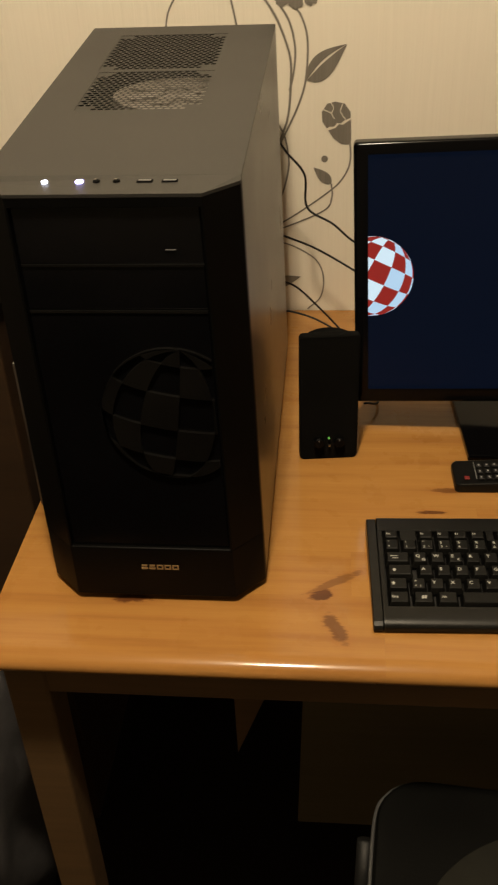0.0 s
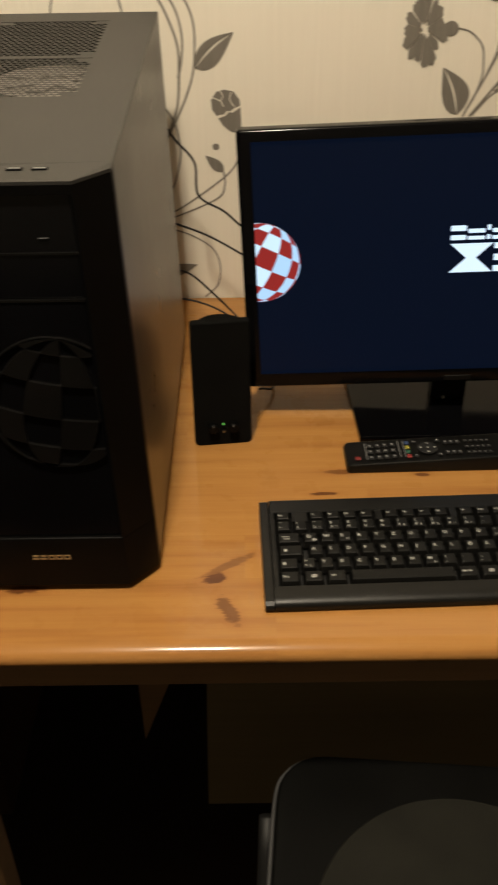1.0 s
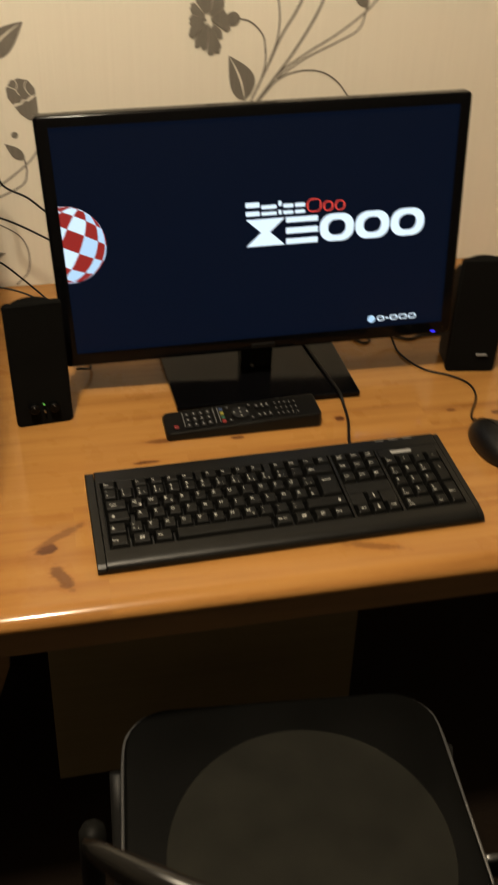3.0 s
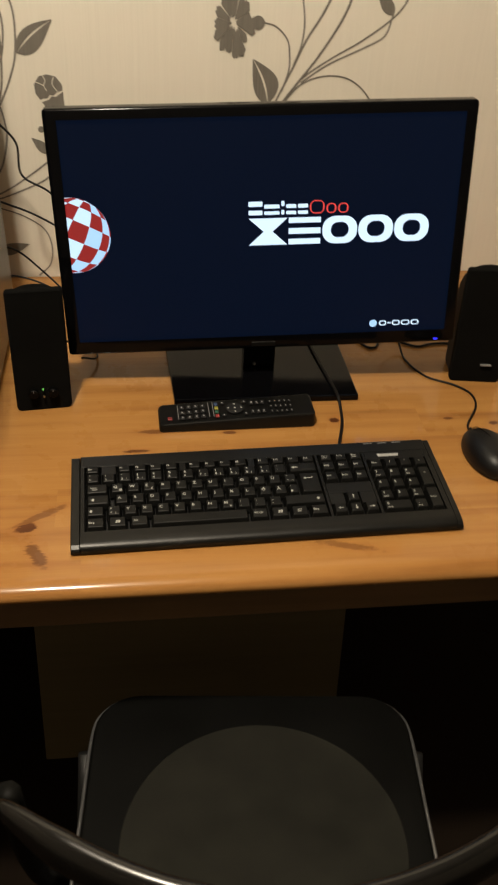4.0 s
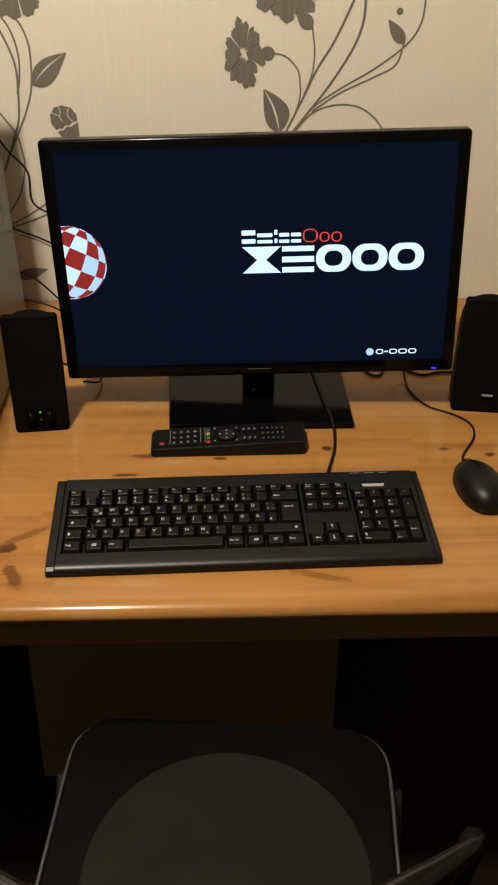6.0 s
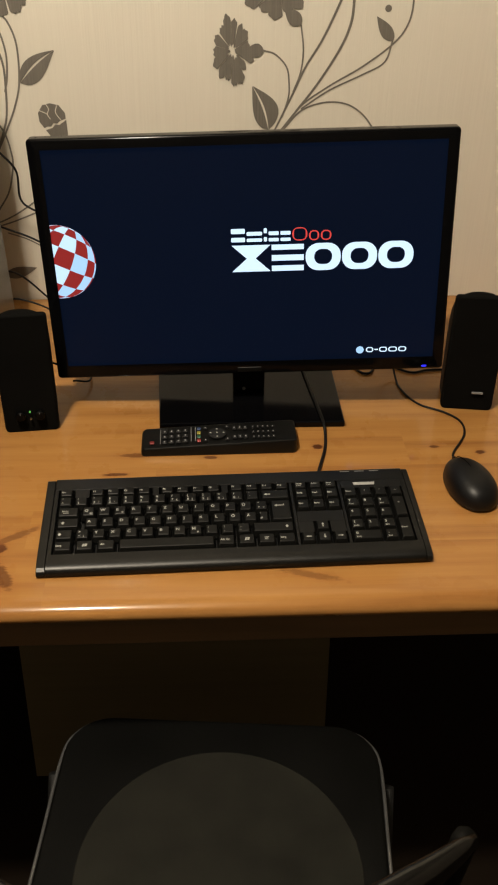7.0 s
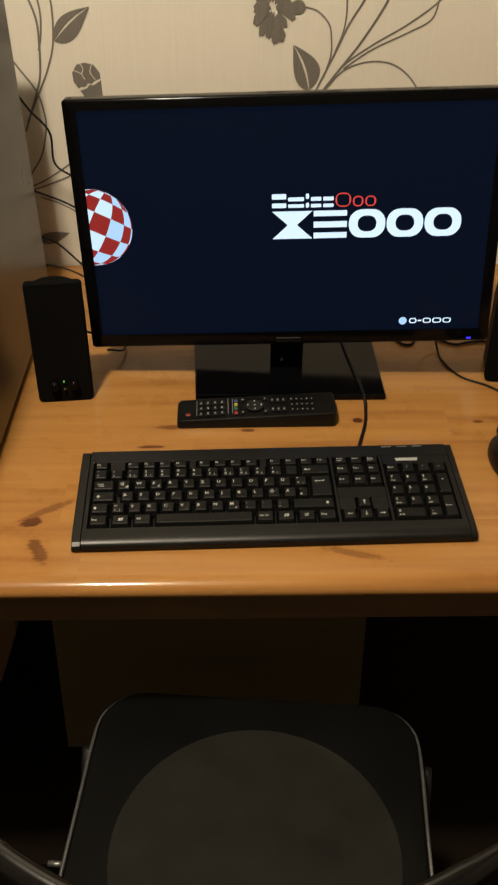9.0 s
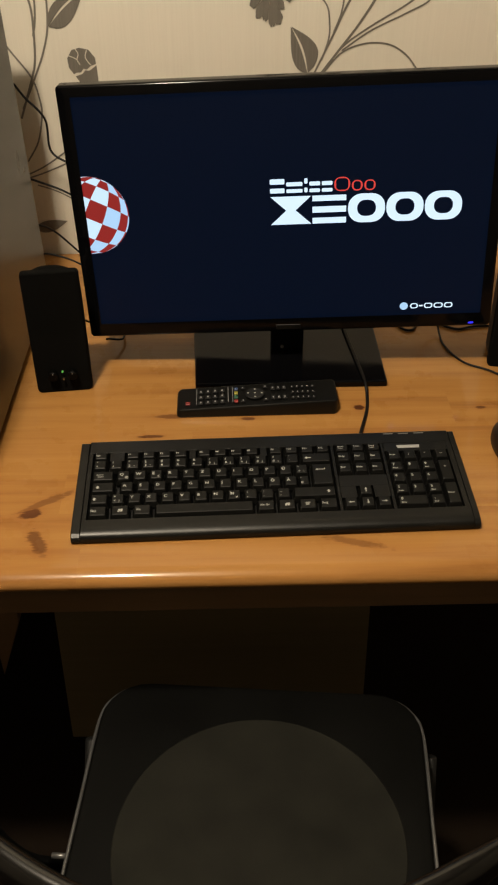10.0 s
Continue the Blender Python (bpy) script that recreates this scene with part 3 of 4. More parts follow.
PY, PZ = 0.0650, 0.4494
for x, mat, nm, r, say in ((-0.2894, M_LEDWHITE, "power_light", 0.0027, "glowing white light"), (-0.2583, M_LEDVIOLET, "button_light", 0.0036, "glowing violet-white light")):
    part(nm, prism(disc(x, PY, r, 16), PZ - 0.001, PZ + 0.0006, "z"), mat, tower, say)
# steel strip only as long as the glint seen along this edge
part("edge_trim", box(PX0 - 0.0012, PX0 + 0.0012, FC - 0.0012, FC + 0.0020, 0.105, 0.275, 0.0005, 1), M_STEEL, tower, "thin steel strip standing in for the glint on the side edge")
for x in (-0.2431, -0.2253):
    part("audio_socket", prism(disc(x, PY + 0.001, 0.0032, 16), PZ - 0.001, PZ + 0.0004, "z"), M_VOID, tower)
    # small steel dot off the centre makes the socket's highlight
    part("socket_rim", prism(disc(x - 0.001, PY + 0.0025, 0.0012, 12), PZ - 0.001, PZ + 0.0012, "z"), M_STEEL, tower)
for x in (-0.2001, -0.1780):
    ob = part("usb_socket", box(x - 0.0070, x + 0.0070, PY - 0.0028, PY + 0.0028, PZ - 0.001, PZ + 0.0005, 0.0003, 1), M_VOID, tower)
    part("tongue", box(x - 0.0055, x + 0.0055, PY - 0.0012, PY + 0.0006, PZ + 0.0005, PZ + 0.0010), M_GREYP, ob)

RY = FY + 0.008
for z0, z1 in ((0.3860, IN[3] - 0.001), (0.3440, 0.3850)):
    part("bay_cover", box(IN[0] + 0.001, IN[1] - 0.001, RY - 0.004, RY + 0.004, z0, z1, 0.0012), M_GLOSS, tower, "glossy black drive bay cover")
part("eject_button", box(-0.184, -0.174, RY - 0.0055, RY - 0.0035, 0.3980, 0.3996, 0.0004, 1), M_RELIEF, tower)
part("front_panel", box(IN[0] + 0.001, IN[1] - 0.001, RY - 0.004, RY + 0.004, IN[2] + 0.001, 0.3415, 0.0012), M_GLOSS, tower, "glossy black lower panel with checkered ball relief")
for z in (0.3855, 0.3425):
    part("bay_edge", box(IN[0] + 0.002, IN[1] - 0.002, RY - 0.0055, RY - 0.001, z - 0.0006, z + 0.0006), M_RELIEF, tower)


def ball_cells(tilt, pitch, phase, step=30.0, n=5, eye=60.0):
    """Cells of a chequered unit ball seen from an eye in front of it: (is_even, longitude, outline)."""
    rim = math.sqrt(1 - 1 / eye ** 2)
    ct, st, cp, sp = math.cos(radians(tilt)), math.sin(radians(tilt)), math.cos(radians(pitch)), math.sin(radians(pitch))
    out = []
    for i in range(-round(90 / step), round(90 / step)):
        for j in range(round(360 / step)):
            la, lo = i * step, j * step + phase
            ring = [(la, lo + step * k / n) for k in range(n)] + [(la + step * k / n, lo + step) for k in range(n)]
            ring += [(la + step, lo + step - step * k / n) for k in range(n)] + [(la + step - step * k / n, lo) for k in range(n)]
            pts, near = [], 0
            for p, q in ring:
                p, q = radians(p), radians(q)
                x, d, z = math.cos(p) * math.sin(q), -math.cos(p) * math.cos(q), math.sin(p)
                d, z = d * cp - z * sp, d * sp + z * cp
                k = rim / (1 + d / eye)
                x, z = x * k, z * k
                if d > -1 / eye:
                    r = math.hypot(x, z) or 1.0
                    x, z = x / r, z / r
                else:
                    near += 1
                pts.append((x * ct + z * st, -x * st + z * ct))
            if near > 1:
                out.append(((i + j) % 2 == 0, (lo + step / 2 + 180) % 360 - 180, pts))
    return out


def clip(pts, xmin=None, xmax=None):
    for lim, keep in ((xmin, 1), (xmax, -1)):
        if lim is None:
            continue
        out = []
        for (ax, ay), (bx, by) in zip(pts, pts[1:] + pts[:1]):
            ina, inb = (ax - lim) * keep >= 0, (bx - lim) * keep >= 0
            if ina:
                out.append((ax, ay))
            if ina != inb:
                t = (lim - ax) / (bx - ax)
                out.append((lim, ay + (by - ay) * t))
        pts = out
    clean = [p for i, p in enumerate(pts) if math.hypot(p[0] - pts[i - 1][0], p[1] - pts[i - 1][1]) > 1e-5]
    return clean if len(clean) > 2 else []


for odd, lon, pts in ball_cells(8.9, 12.9, -57.1):
    if not odd:
        q = clip([(-0.1915 + 0.0712 * a, 0.2361 + 0.0712 * b) for a, b in pts], None, IN[1] - 0.003)
        if q:
            part("relief_tile", prism(q, RY - 0.0075, RY - 0.0038, "y"), M_RELIEF, tower)
# gold mark on the foot of the front: plain blocks
for k in range(5):
    x = -0.246 + k * 0.0083
    z = 0.0457
    if k < 2:
        bm = box(x, x + 0.0066, FY - 0.0005, FY, z, z + 0.0022)
        box(x + 0.0004, x + 0.0062, FY - 0.0005, FY, z + 0.0038, z + 0.0060, bm=bm)
    else:
        bm = box(x, x + 0.0068, FY - 0.0005, FY, z, z + 0.0013)
        box(x, x + 0.0068, FY - 0.0005, FY, z + 0.0047, z + 0.0060, bm=bm)
        box(x, x + 0.0014, FY - 0.0005, FY, z + 0.0013, z + 0.0047, bm=bm)
        box(x + 0.0054, x + 0.0068, FY - 0.0005, FY, z + 0.0013, z + 0.0047, bm=bm)
    part("mark", bm, M_GOLD, tower)
for x in (PX0 + 0.03, PX1 - 0.03):
    for yy in (PF + 0.03, PB - 0.05):
        part("foot", prism(disc(x, yy, 0.014, 20), 0.0, 0.012, "z", 0.002), M_MATT, tower)

# the case is not quite square: one side leans in, the other flares to the back
for piece in tower.children_recursive:
    for v in piece.data.vertices:
        u = (v.co.x - PX0) / (PX1 - PX0)
        v.co.x += u * (0.003 - 0.0222 * v.co.z) + (1 - u) * (0.005 - 0.026 * (v.co.y - FC))

# ---- monitor ----
monitor = thing("monitor", "black flat screen monitor lit dark blue on a glossy stand", "monitor", (0.262, 0.40, DESK))
base = prism([(-0.132, -0.094), (0.132, -0.094), (0.131, 0.075), (-0.139, 0.075)], 0.0, 0.010, "z", 0.002)
part("stand_base", base, M_GLASS, monitor, "mirror-black stand foot")
part("neck", box(-0.025, 0.022, -0.006, 0.022, 0.010, 0.14, 0.003), M_GLOSS, monitor, "glossy black neck")
MW, MH = 0.5415, 0.3315
TILT_M = Matrix.Translation((-0.0016, -0.0449, 0.0645)) @ Matrix.Rotation(radians(-2.4), 4, "Z") @ Matrix.Rotation(radians(-4.7), 4, "X") @ Matrix.Rotation(radians(-2.2), 4, "Y")


def on_panel(bm):
    bm.transform(TILT_M)
    return bm


SB = (-MW / 2 + 0.010, MW / 2 - 0.010, 0.0160, MH - 0.012)
frame_bm = bmesh.new()
L0, R0 = -MW / 2 - 0.0040, MW / 2 + 0.0026
outer = rounded(L0, R0, -0.0008, MH - 0.0010, 0.0050, 6)
inner = rounded(SB[0], SB[1], SB[2], SB[3], 0.0004, 6)
mid_x, mid_z = (L0 + R0) / 2, MH / 2
turns = [(outer, 0.015, 0.0)]
turns += [(outer, -0.0042 * math.sin(radians(15 * k)), 0.0042 * (1 - math.cos(radians(15 * k)))) for k in range(7)]
turns += [(inner, -0.0042 + 0.0028 * (1 - math.cos(radians(15 * k))), -0.0028 * (1 - math.sin(radians(15 * k)))) for k in range(7)] + [(inner, 0.002, 0.0)]
rows = []
for ring, dy, inset in turns:
    rows.append([frame_bm.verts.new((x - math.copysign(inset, x - mid_x), dy, z - math.copysign(inset, z - mid_z))) for x, z in ring])
for q, r in zip(rows, rows[1:]):
    for k in range(len(q)):
        frame_bm.faces.new((q[k], q[(k + 1) % len(q)], r[(k + 1) % len(q)], r[k]))
part("bezel", on_panel(frame_bm), M_FRAME, monitor, "glossy black screen frame")
part("back_shell", on_panel(prism([(0.0152, 0.003), (0.0152, MH - 0.006), (0.030, MH - 0.010), (0.055, MH - 0.08), (0.098, 0.18), (0.098, 0.012), (0.088, 0.002)], -MW / 2 + 0.003, MW / 2 - 0.003, "x", 0.002)), M_MATT, monitor)
screen_ob = part("screen", on_panel(box(SB[0], SB[1], 0.0, 0.018, SB[2], SB[3])), M_SCREEN, monitor, "lit dark blue screen")


def lit(name, polys, material, lift=0.0004, parent=screen_ob):
    bm = bmesh.new()
    for poly in polys:
        bm.faces.new([bm.verts.new((x, -lift, z)) for x, z in poly])
    return part(name, on_panel(bm), material, parent)


BX, BZ, BR = -0.2540, 0.1696, 0.0508
for odd, lon, pts in ball_cells(26.0, 3.5, -6.0, 22.5, 5, 4.0):
    q = clip([(BX + BR * a, BZ + BR * b) for a, b in pts], SB[0] + 0.001)
    if q:
        lit("ball_check", [q], M_LITRED if odd else M_LITPALE if lon < 20 else M_LITBALL)

# title on the screen: plain blocks in its colours


def ring_block(x, z, w, h, t):
    out = rounded(x, x + w, z, z + h, min(w, h) * 0.45, 6)
    inn = rounded(x + t, x + w - t, z + t * 0.72, z + h - t * 0.72, min(w, h) * 0.26, 6)
    return [(out[k], out[(k + 1) % len(out)], inn[(k + 1) % len(out)], inn[k]) for k in range(len(out))]


zt = 0.1492
TH = 0.0365
x = -0.0205
lit("title_block", [[(x, zt), (x + 0.052, zt), (x + 0.032, zt + TH / 2), (x + 0.020, zt + TH / 2)], [(x, zt + TH), (x + 0.020, zt + TH / 2), (x + 0.032, zt + TH / 2), (x + 0.052, zt + TH)]], M_LITWHITE)
x += 0.0535
lit("title_block", [[(x, zt + a * TH), (x + 0.043, zt + a * TH), (x + 0.043, zt + b * TH), (x, zt + b * TH)] for a, b in ((0.0, 0.21), (0.39, 0.61), (0.80, 1.0))], M_LITWHITE)
for k in range(3):
    lit("title_block", ring_block(x + 0.0455 + k * 0.0487, zt - 0.0005, 0.0470, TH + 0.001, 0.0115), M_LITWHITE)
x = -0.0205
for w, red, tall in ((0.0185, 0, 0.0180), (0.0205, 0, 0.0135), (0.0042, 0, 0.0180), (0.0135, 0, 0.0135), (0.0135, 0, 0.0135), (0.0200, 1, 0.0180), (0.0135, 1, 0.0135), (0.0140, 1, 0.0135)):
    z = zt + TH + 0.0045
    if red:
        polys = ring_block(x, z, w, tall, 0.0022)
    else:
        polys = [rounded(x, x + w, z, z + tall * 0.34, 0.0012, 3), rounded(x, x + w, z + tall * 0.62, z + tall, 0.0012, 3)]
    lit("title_bar", polys, M_LITWORD if red else M_LITWHITE)
    x += w + 0.0022
# small mark below
mx, mz = 0.1555, 0.0300
lit("small_mark", [disc(mx, mz, 0.0055, 16)], M_LITBALL)
for k, (w, h) in enumerate(((0.0105, 0.0075), (0.005, 0.002), (0.0115, 0.0075), (0.0125, 0.0075), (0.0115, 0.0075))):
    xx = mx + 0.0085 + (0, 0.0120, 0.0185, 0.0315, 0.0455)[k]
    if k == 1:
        polys = [[(xx, mz - 0.001), (xx + w, mz - 0.001), (xx + w, mz + 0.001), (xx, mz + 0.001)]]
    else:
        polys = ring_block(xx, mz - h / 2, w, h, 0.0019)
    lit("small_mark", polys, M_LITWHITE)
part("power_light", on_panel(prism(rounded(0.2432, 0.2500, 0.0034, 0.0058, 0.0010, 3), -0.0046, -0.003, "y")), M_LEDBLUE, monitor, "small blue standby light")
part("maker_plate", on_panel(box(-0.018, 0.016, -0.0048, -0.0035, 0.0030, 0.0100, 0.0004, 1)), M_RELIEF, monitor)
# steel bead in place of a bright glint at the foot of the neck
bm = bmesh.new()
bmesh.ops.create_icosphere(bm, subdivisions=3, radius=0.0026)
bmesh.ops.translate(bm, verts=bm.verts, vec=(-0.009, -0.0070, 0.0150))
part("stud", bm, M_STEEL, monitor, "steel bead standing in for a bright glint on the neck", True)

# ---- keyboard ----
kb = thing("keyboard", "black full-size keyboard with white key legends on the desk", "keyboard", (0.0, 0.0, DESK), 1.6)
KW, KD = 0.4585, 0.158
SL = 0.082


def deck(yy):
    return 0.0130 + SL * yy


def shell(x0, x1, prof, bevel=0.0008):
    return prism(prof, x0, x1, "x", bevel, 1)


C1, C2, C3 = 0.0165, 0.0165 + 0.286 + 0.0040, 0.0165 + 0.286 + 0.0572 + 0.0080
END = C3 + 0.0768
YA, YB = 0.0240, 0.1350


def top_strip(y0, y1, low=0.004):
    return [(y0, low), (y1, low), (y1, deck(y1)), (y0, deck(y0))]


bm = shell(0.004, KW - 0.004, [(0.004, 0.002), (KD - 0.003, 0.002), (KD - 0.003, deck(KD) - 0.010), (0.024, deck(0.024) - 0.0075), (0.004, 0.006)])
well = part("key_well", bm, M_WELL, kb)
front = [(0.0, 0.0025), (YA, 0.0025), (YA, deck(YA))] + [(0.018 - 0.018 * math.sin(radians(9 * k)), 0.0045 + (deck(0.018) - 0.0045) * math.cos(radians(9 * k)) ** 0.8) for k in range(11)]
part("front_lip", shell(C1 - 0.0055, KW - 0.008, front, 0.0), M_BLACK, kb, "rounded front lip")
part("back_strip", shell(C1 - 0.0055, KW - 0.008, [(YB, 0.003), (KD, 0.003), (KD, deck(KD) - 0.004), (KD - 0.003, deck(KD)), (YB, deck(YB))]), M_BLACK, kb)
for x0, x1 in ((C1 + 0.2862, C2 - 0.0003), (C2 + 0.0574, C3 - 0.0003), (END, KW - 0.008), (C1 - 0.0055, C1 - 0.0006)):
    part("divider", shell(x0, x1, top_strip(YA, YB), 0.0003), M_BLACK, kb)
# raised ground round the arrow keys and above the numbers
part("filler", shell(C2, C2 + 0.0571, top_strip(0.0630, 0.0810), 0.0003), M_BLACK, kb)
part("filler", shell(C2, C2 + 0.0185, top_strip(0.0442, 0.0630), 0.0003), M_BLACK, kb)
part("filler", shell(C2 + 0.0385, C2 + 0.0571, top_strip(0.0442, 0.0630), 0.0003), M_BLACK, kb)
part("filler", shell(C3, END, top_strip(0.1205, YB), 0.0003), M_BLACK, kb)
for x0, x1 in ((1, 2), (6, 6.5), (10.5, 11)):
    part("filler", shell(C1 + 0.01905 * x0 + 0.0008, C1 + 0.01905 * x1 - 0.0008, top_strip(0.1200, YB), 0.0003), M_BLACK, kb)
for x0, x1 in ((0.0, C1 - 0.0060), (KW - 0.0075, KW)):
    part("end_cap", shell(x0, x1, [(0.0, 0.002), (KD, 0.002), (KD, deck(KD) - 0.006), (KD - 0.004, deck(KD) - 0.001), (0.022, deck(0.022) - 0.0003), (0.013, deck(0.013) - 0.001), (0.006, 0.0114), (0.002, 0.0087), (0.0, 0.0058)], 0.0008), M_BLACK, kb)
for x in (0.03, KW - 0.05):
    for yy in (0.012, KD - 0.02):
        part("rubber_foot", box(x, x + 0.02, yy, yy + 0.008, 0.0, 0.003), M_MATT, kb)

U = 0.01905
CAPS = {}


def key_mesh(w, h):
    if (w, h) not in CAPS:
        bm = bmesh.new()
        a, b = w * U / 2 - 0.0006, h * U / 2 - 0.0006
        ta, tb = a - 0.0027, b - 0.0025
        layers = ((a, b, 0.0, 0.0), (a, b, 0.0016, 0.0), (ta + 0.0004, tb + 0.0004, 0.0082, 0.0007), (ta - 0.0003, tb - 0.0003, 0.0088, 0.0008))
        rings = []
        for p, q, z, off in layers:
            c = 0.0008
            rings.append([bm.verts.new((x, yy + off, z)) for x, yy in ((p - c, -q), (p, -q + c), (p, q - c), (p - c, q), (-p + c, q), (-p, q - c), (-p, -q + c), (-p + c, -q))])
        for r, s in zip(rings, rings[1:]):
            for k in range(8):
                bm.faces.new((r[k], r[(k + 1) % 8], s[(k + 1) % 8], s[k]))
        bm.faces.new(rings[-1])
        me = bpy.data.meshes.new("key")
        bm.to_mesh(me)
        bm.free()
        me.materials.append(M_KEY)
        CAPS[(w, h)] = me
    return CAPS[(w, h)]


LEAN_KEY = math.atan(SL)


def key(x, yy, w=1.0, h=1.0, marks=()):
    """A keycap with its printed legends: (text, size, dx, dy) from the cap's centre."""
    ob = link_mesh("key", key_mesh(w, h), M_KEY, kb)
    ob.location, ob.rotation_euler = (x, yy, deck(yy) - 0.0050), (LEAN_KEY, 0, 0)
    for text, size, dx, dy in marks:
        lg = link_mesh("legend", glyph(text, size, M_WHITE), M_WHITE, ob)
        lg.location = (dx, dy, 0.00895)
    return ob


def big(s):
    return ((s, 0.0060, -0.0046, -0.0004),)


def pair(lo, hi, extra=""):
    marks = [(lo, 0.0048, -0.0045, -0.0048), (hi, 0.0048, -0.0045, 0.0018)]
    return marks + ([(extra, 0.0038, 0.0014, -0.0048)] if extra else [])


def word(s, w=1.0, size=0.0038):
    return ((s, size, -w * U / 2 + 0.0038, -0.0008),)


ROW = [0.0340, 0.0530, 0.0721, 0.0911, 0.1102, 0.1262]
key(C1 + 0.5 * U, ROW[5], 1, 0.86, word("Esc"))
for k in range(12):
    key(C1 + (2.5 + k + 0.5 * (k // 4)) * U, ROW[5], 1, 0.86, word("F%d" % (k + 1)))
tops = "°!\"§$%&/()=?`"
lows = "^1234567890ß´"
alt = {2: "²", 3: "³", 7: "{", 8: "[", 9: "]", 10: "}", 11: "\\"}
for k in range(13):
    key(C1 + (k + 0.5) * U, ROW[4], 1, 1, pair(lows[k], tops[k], alt.get(k, "")))


def arrow(ob_x, yy, shape, w=1.0, h=1.0, dx=0.0, dy=0.0):
    """A keycap with a printed arrow or sign drawn from small polygons."""
    cap = key(ob_x, yy, w, h)
    bm = bmesh.new()
    for poly in shape:
        bm.faces.new([bm.verts.new((a + dx, b + dy, 0.00895)) for a, b in poly])
    part("legend", bm, M_WHITE, cap)


def arr(deg, s=1.0):
    c, sn = math.cos(radians(deg)), math.sin(radians(deg))
    polys = [[(-0.003, -0.0005), (0.0008, -0.0005), (0.0008, 0.0005), (-0.003, 0.0005)], [(0.0006, -0.0016), (0.0032, 0.0), (0.0006, 0.0016)]]
    return [[((a * c - b * sn) * s, (a * sn + b * c) * s) for a, b in q] for q in polys]


UPARROW = [[(-0.0024, 0), (0, 0.0026), (0.0024, 0), (0.0012, 0), (0.0012, -0.002), (-0.0012, -0.002), (-0.0012, 0)]]
FLAG = [[(-0.0026, -0.0022), (-0.0002, -0.0018), (0.0002, 0.0), (-0.0022, -0.0002)], [(0.0002, -0.0017), (0.0026, -0.0020), (0.0030, -0.0001), (0.0006, 0.0001)],
        [(-0.0021, 0.0002), (0.0003, 0.0005), (0.0007, 0.0023), (-0.0017, 0.0020)], [(0.0007, 0.0005), (0.0031, 0.0003), (0.0035, 0.0021), (0.0011, 0.0024)]]
TABS = [[(-0.0035, 0.0012), (0.003, 0.0012), (0.003, 0.0020), (-0.0035, 0.0020)], [(-0.003, -0.0022), (0.0035, -0.0022), (0.0035, -0.0012), (-0.003, -0.0012)],
        [(-0.0045, 0.0004), (-0.0038, 0.0004), (-0.0038, 0.0028), (-0.0045, 0.0028)]]
ENTER = [[(-0.0045, -0.0005), (0.005, -0.0005), (0.005, 0.0006), (-0.0045, 0.0006)], [(0.0040, 0.0006), (0.005, 0.0006), (0.005, 0.0024), (0.0040, 0.0024)], [(-0.0040, -0.0018), (-0.0068, 0.0), (-0.0040, 0.0018)]]
MENU = [[(-0.0028, -0.002), (0.0012, -0.002), (0.0012, -0.0012), (-0.0028, -0.0012)], [(-0.0028, -0.0004), (0.0012, -0.0004), (0.0012, 0.0004), (-0.0028, 0.0004)], [(-0.0028, 0.0012), (0.0026, 0.0012), (0.0026, 0.0022), (-0.0028, 0.0022)]]

arrow(C1 + 14 * U, ROW[4], arr(180, 1.3), 2.0, 1.0, -0.010, 0.0)
arrow(C1 + 0.75 * U, ROW[3], TABS, 1.5, 1.0, -0.003)
for k, ch in enumerate("QWERTZUIOPÜ"):
    extra = {"Q": "@", "E": "€"}.get(ch)
    key(C1 + (2 + k) * U, ROW[3], 1, 1, big(ch) + (((extra, 0.0042, 0.0016, -0.0048),) if extra else ()))
key(C1 + 13 * U, ROW[3], 1, 1, pair("+", "*", "~"))
arrow(C1 + 14.25 * U, (ROW[2] + ROW[3]) / 2, ENTER, 1.48, 2.0, -0.001, 0.008)
arrow(C1 + 0.80 * U, ROW[2], UPARROW, 1.55, 1.0, -0.006)
for k, ch in enumerate("ASDFGHJKLÖÄ"):
    key(C1 + (2.25 + k) * U, ROW[2], 1, 1, big(ch))
key(C1 + 13.1 * U, ROW[2], 0.8, 1, pair("#", "'"))
arrow(C1 + 0.625 * U, ROW[1], UPARROW, 1.25, 1.0, -0.005)
key(C1 + 1.75 * U, ROW[1], 1, 1, pair("<", ">", "|"))
for k, ch in enumerate("YXCVBNM"):
    key(C1 + (2.75 + k) * U, ROW[1], 1, 1, big(ch) + ((("µ", 0.0042, 0.0016, -0.0048),) if ch == "M" else ()))
for k, (lo, hi) in enumerate(((",", ";"), (".", ":"), ("-", "_"))):
    key(C1 + (9.75 + k) * U, ROW[1], 1, 1, pair(lo, hi))
arrow(C1 + 13.625 * U, ROW[1], UPARROW, 2.75, 1.0, 0.016)
key(C1 + 0.625 * U, ROW[0], 1.25, 1, word("Strg", 1.25, 0.0042))
arrow(C1 + 1.94 * U, ROW[0], FLAG, 1.25, 1.0)
key(C1 + 3.25 * U, ROW[0], 1.25, 1, word("Alt", 1.1, 0.0042))
key(C1 + 6.95 * U, ROW[0], 6.05, 1)
key(C1 + 10.62 * U, ROW[0], 1.22, 1, word("Alt Gr", 1.15, 0.0042))
arrow(C1 + 11.87 * U, ROW[0], FLAG, 1.22, 1.0)
arrow(C1 + 13.12 * U, ROW[0], MENU, 1.22, 1.0)
key(C1 + 14.375 * U, ROW[0], 1.25, 1, word("Strg", 1.25, 0.0042))
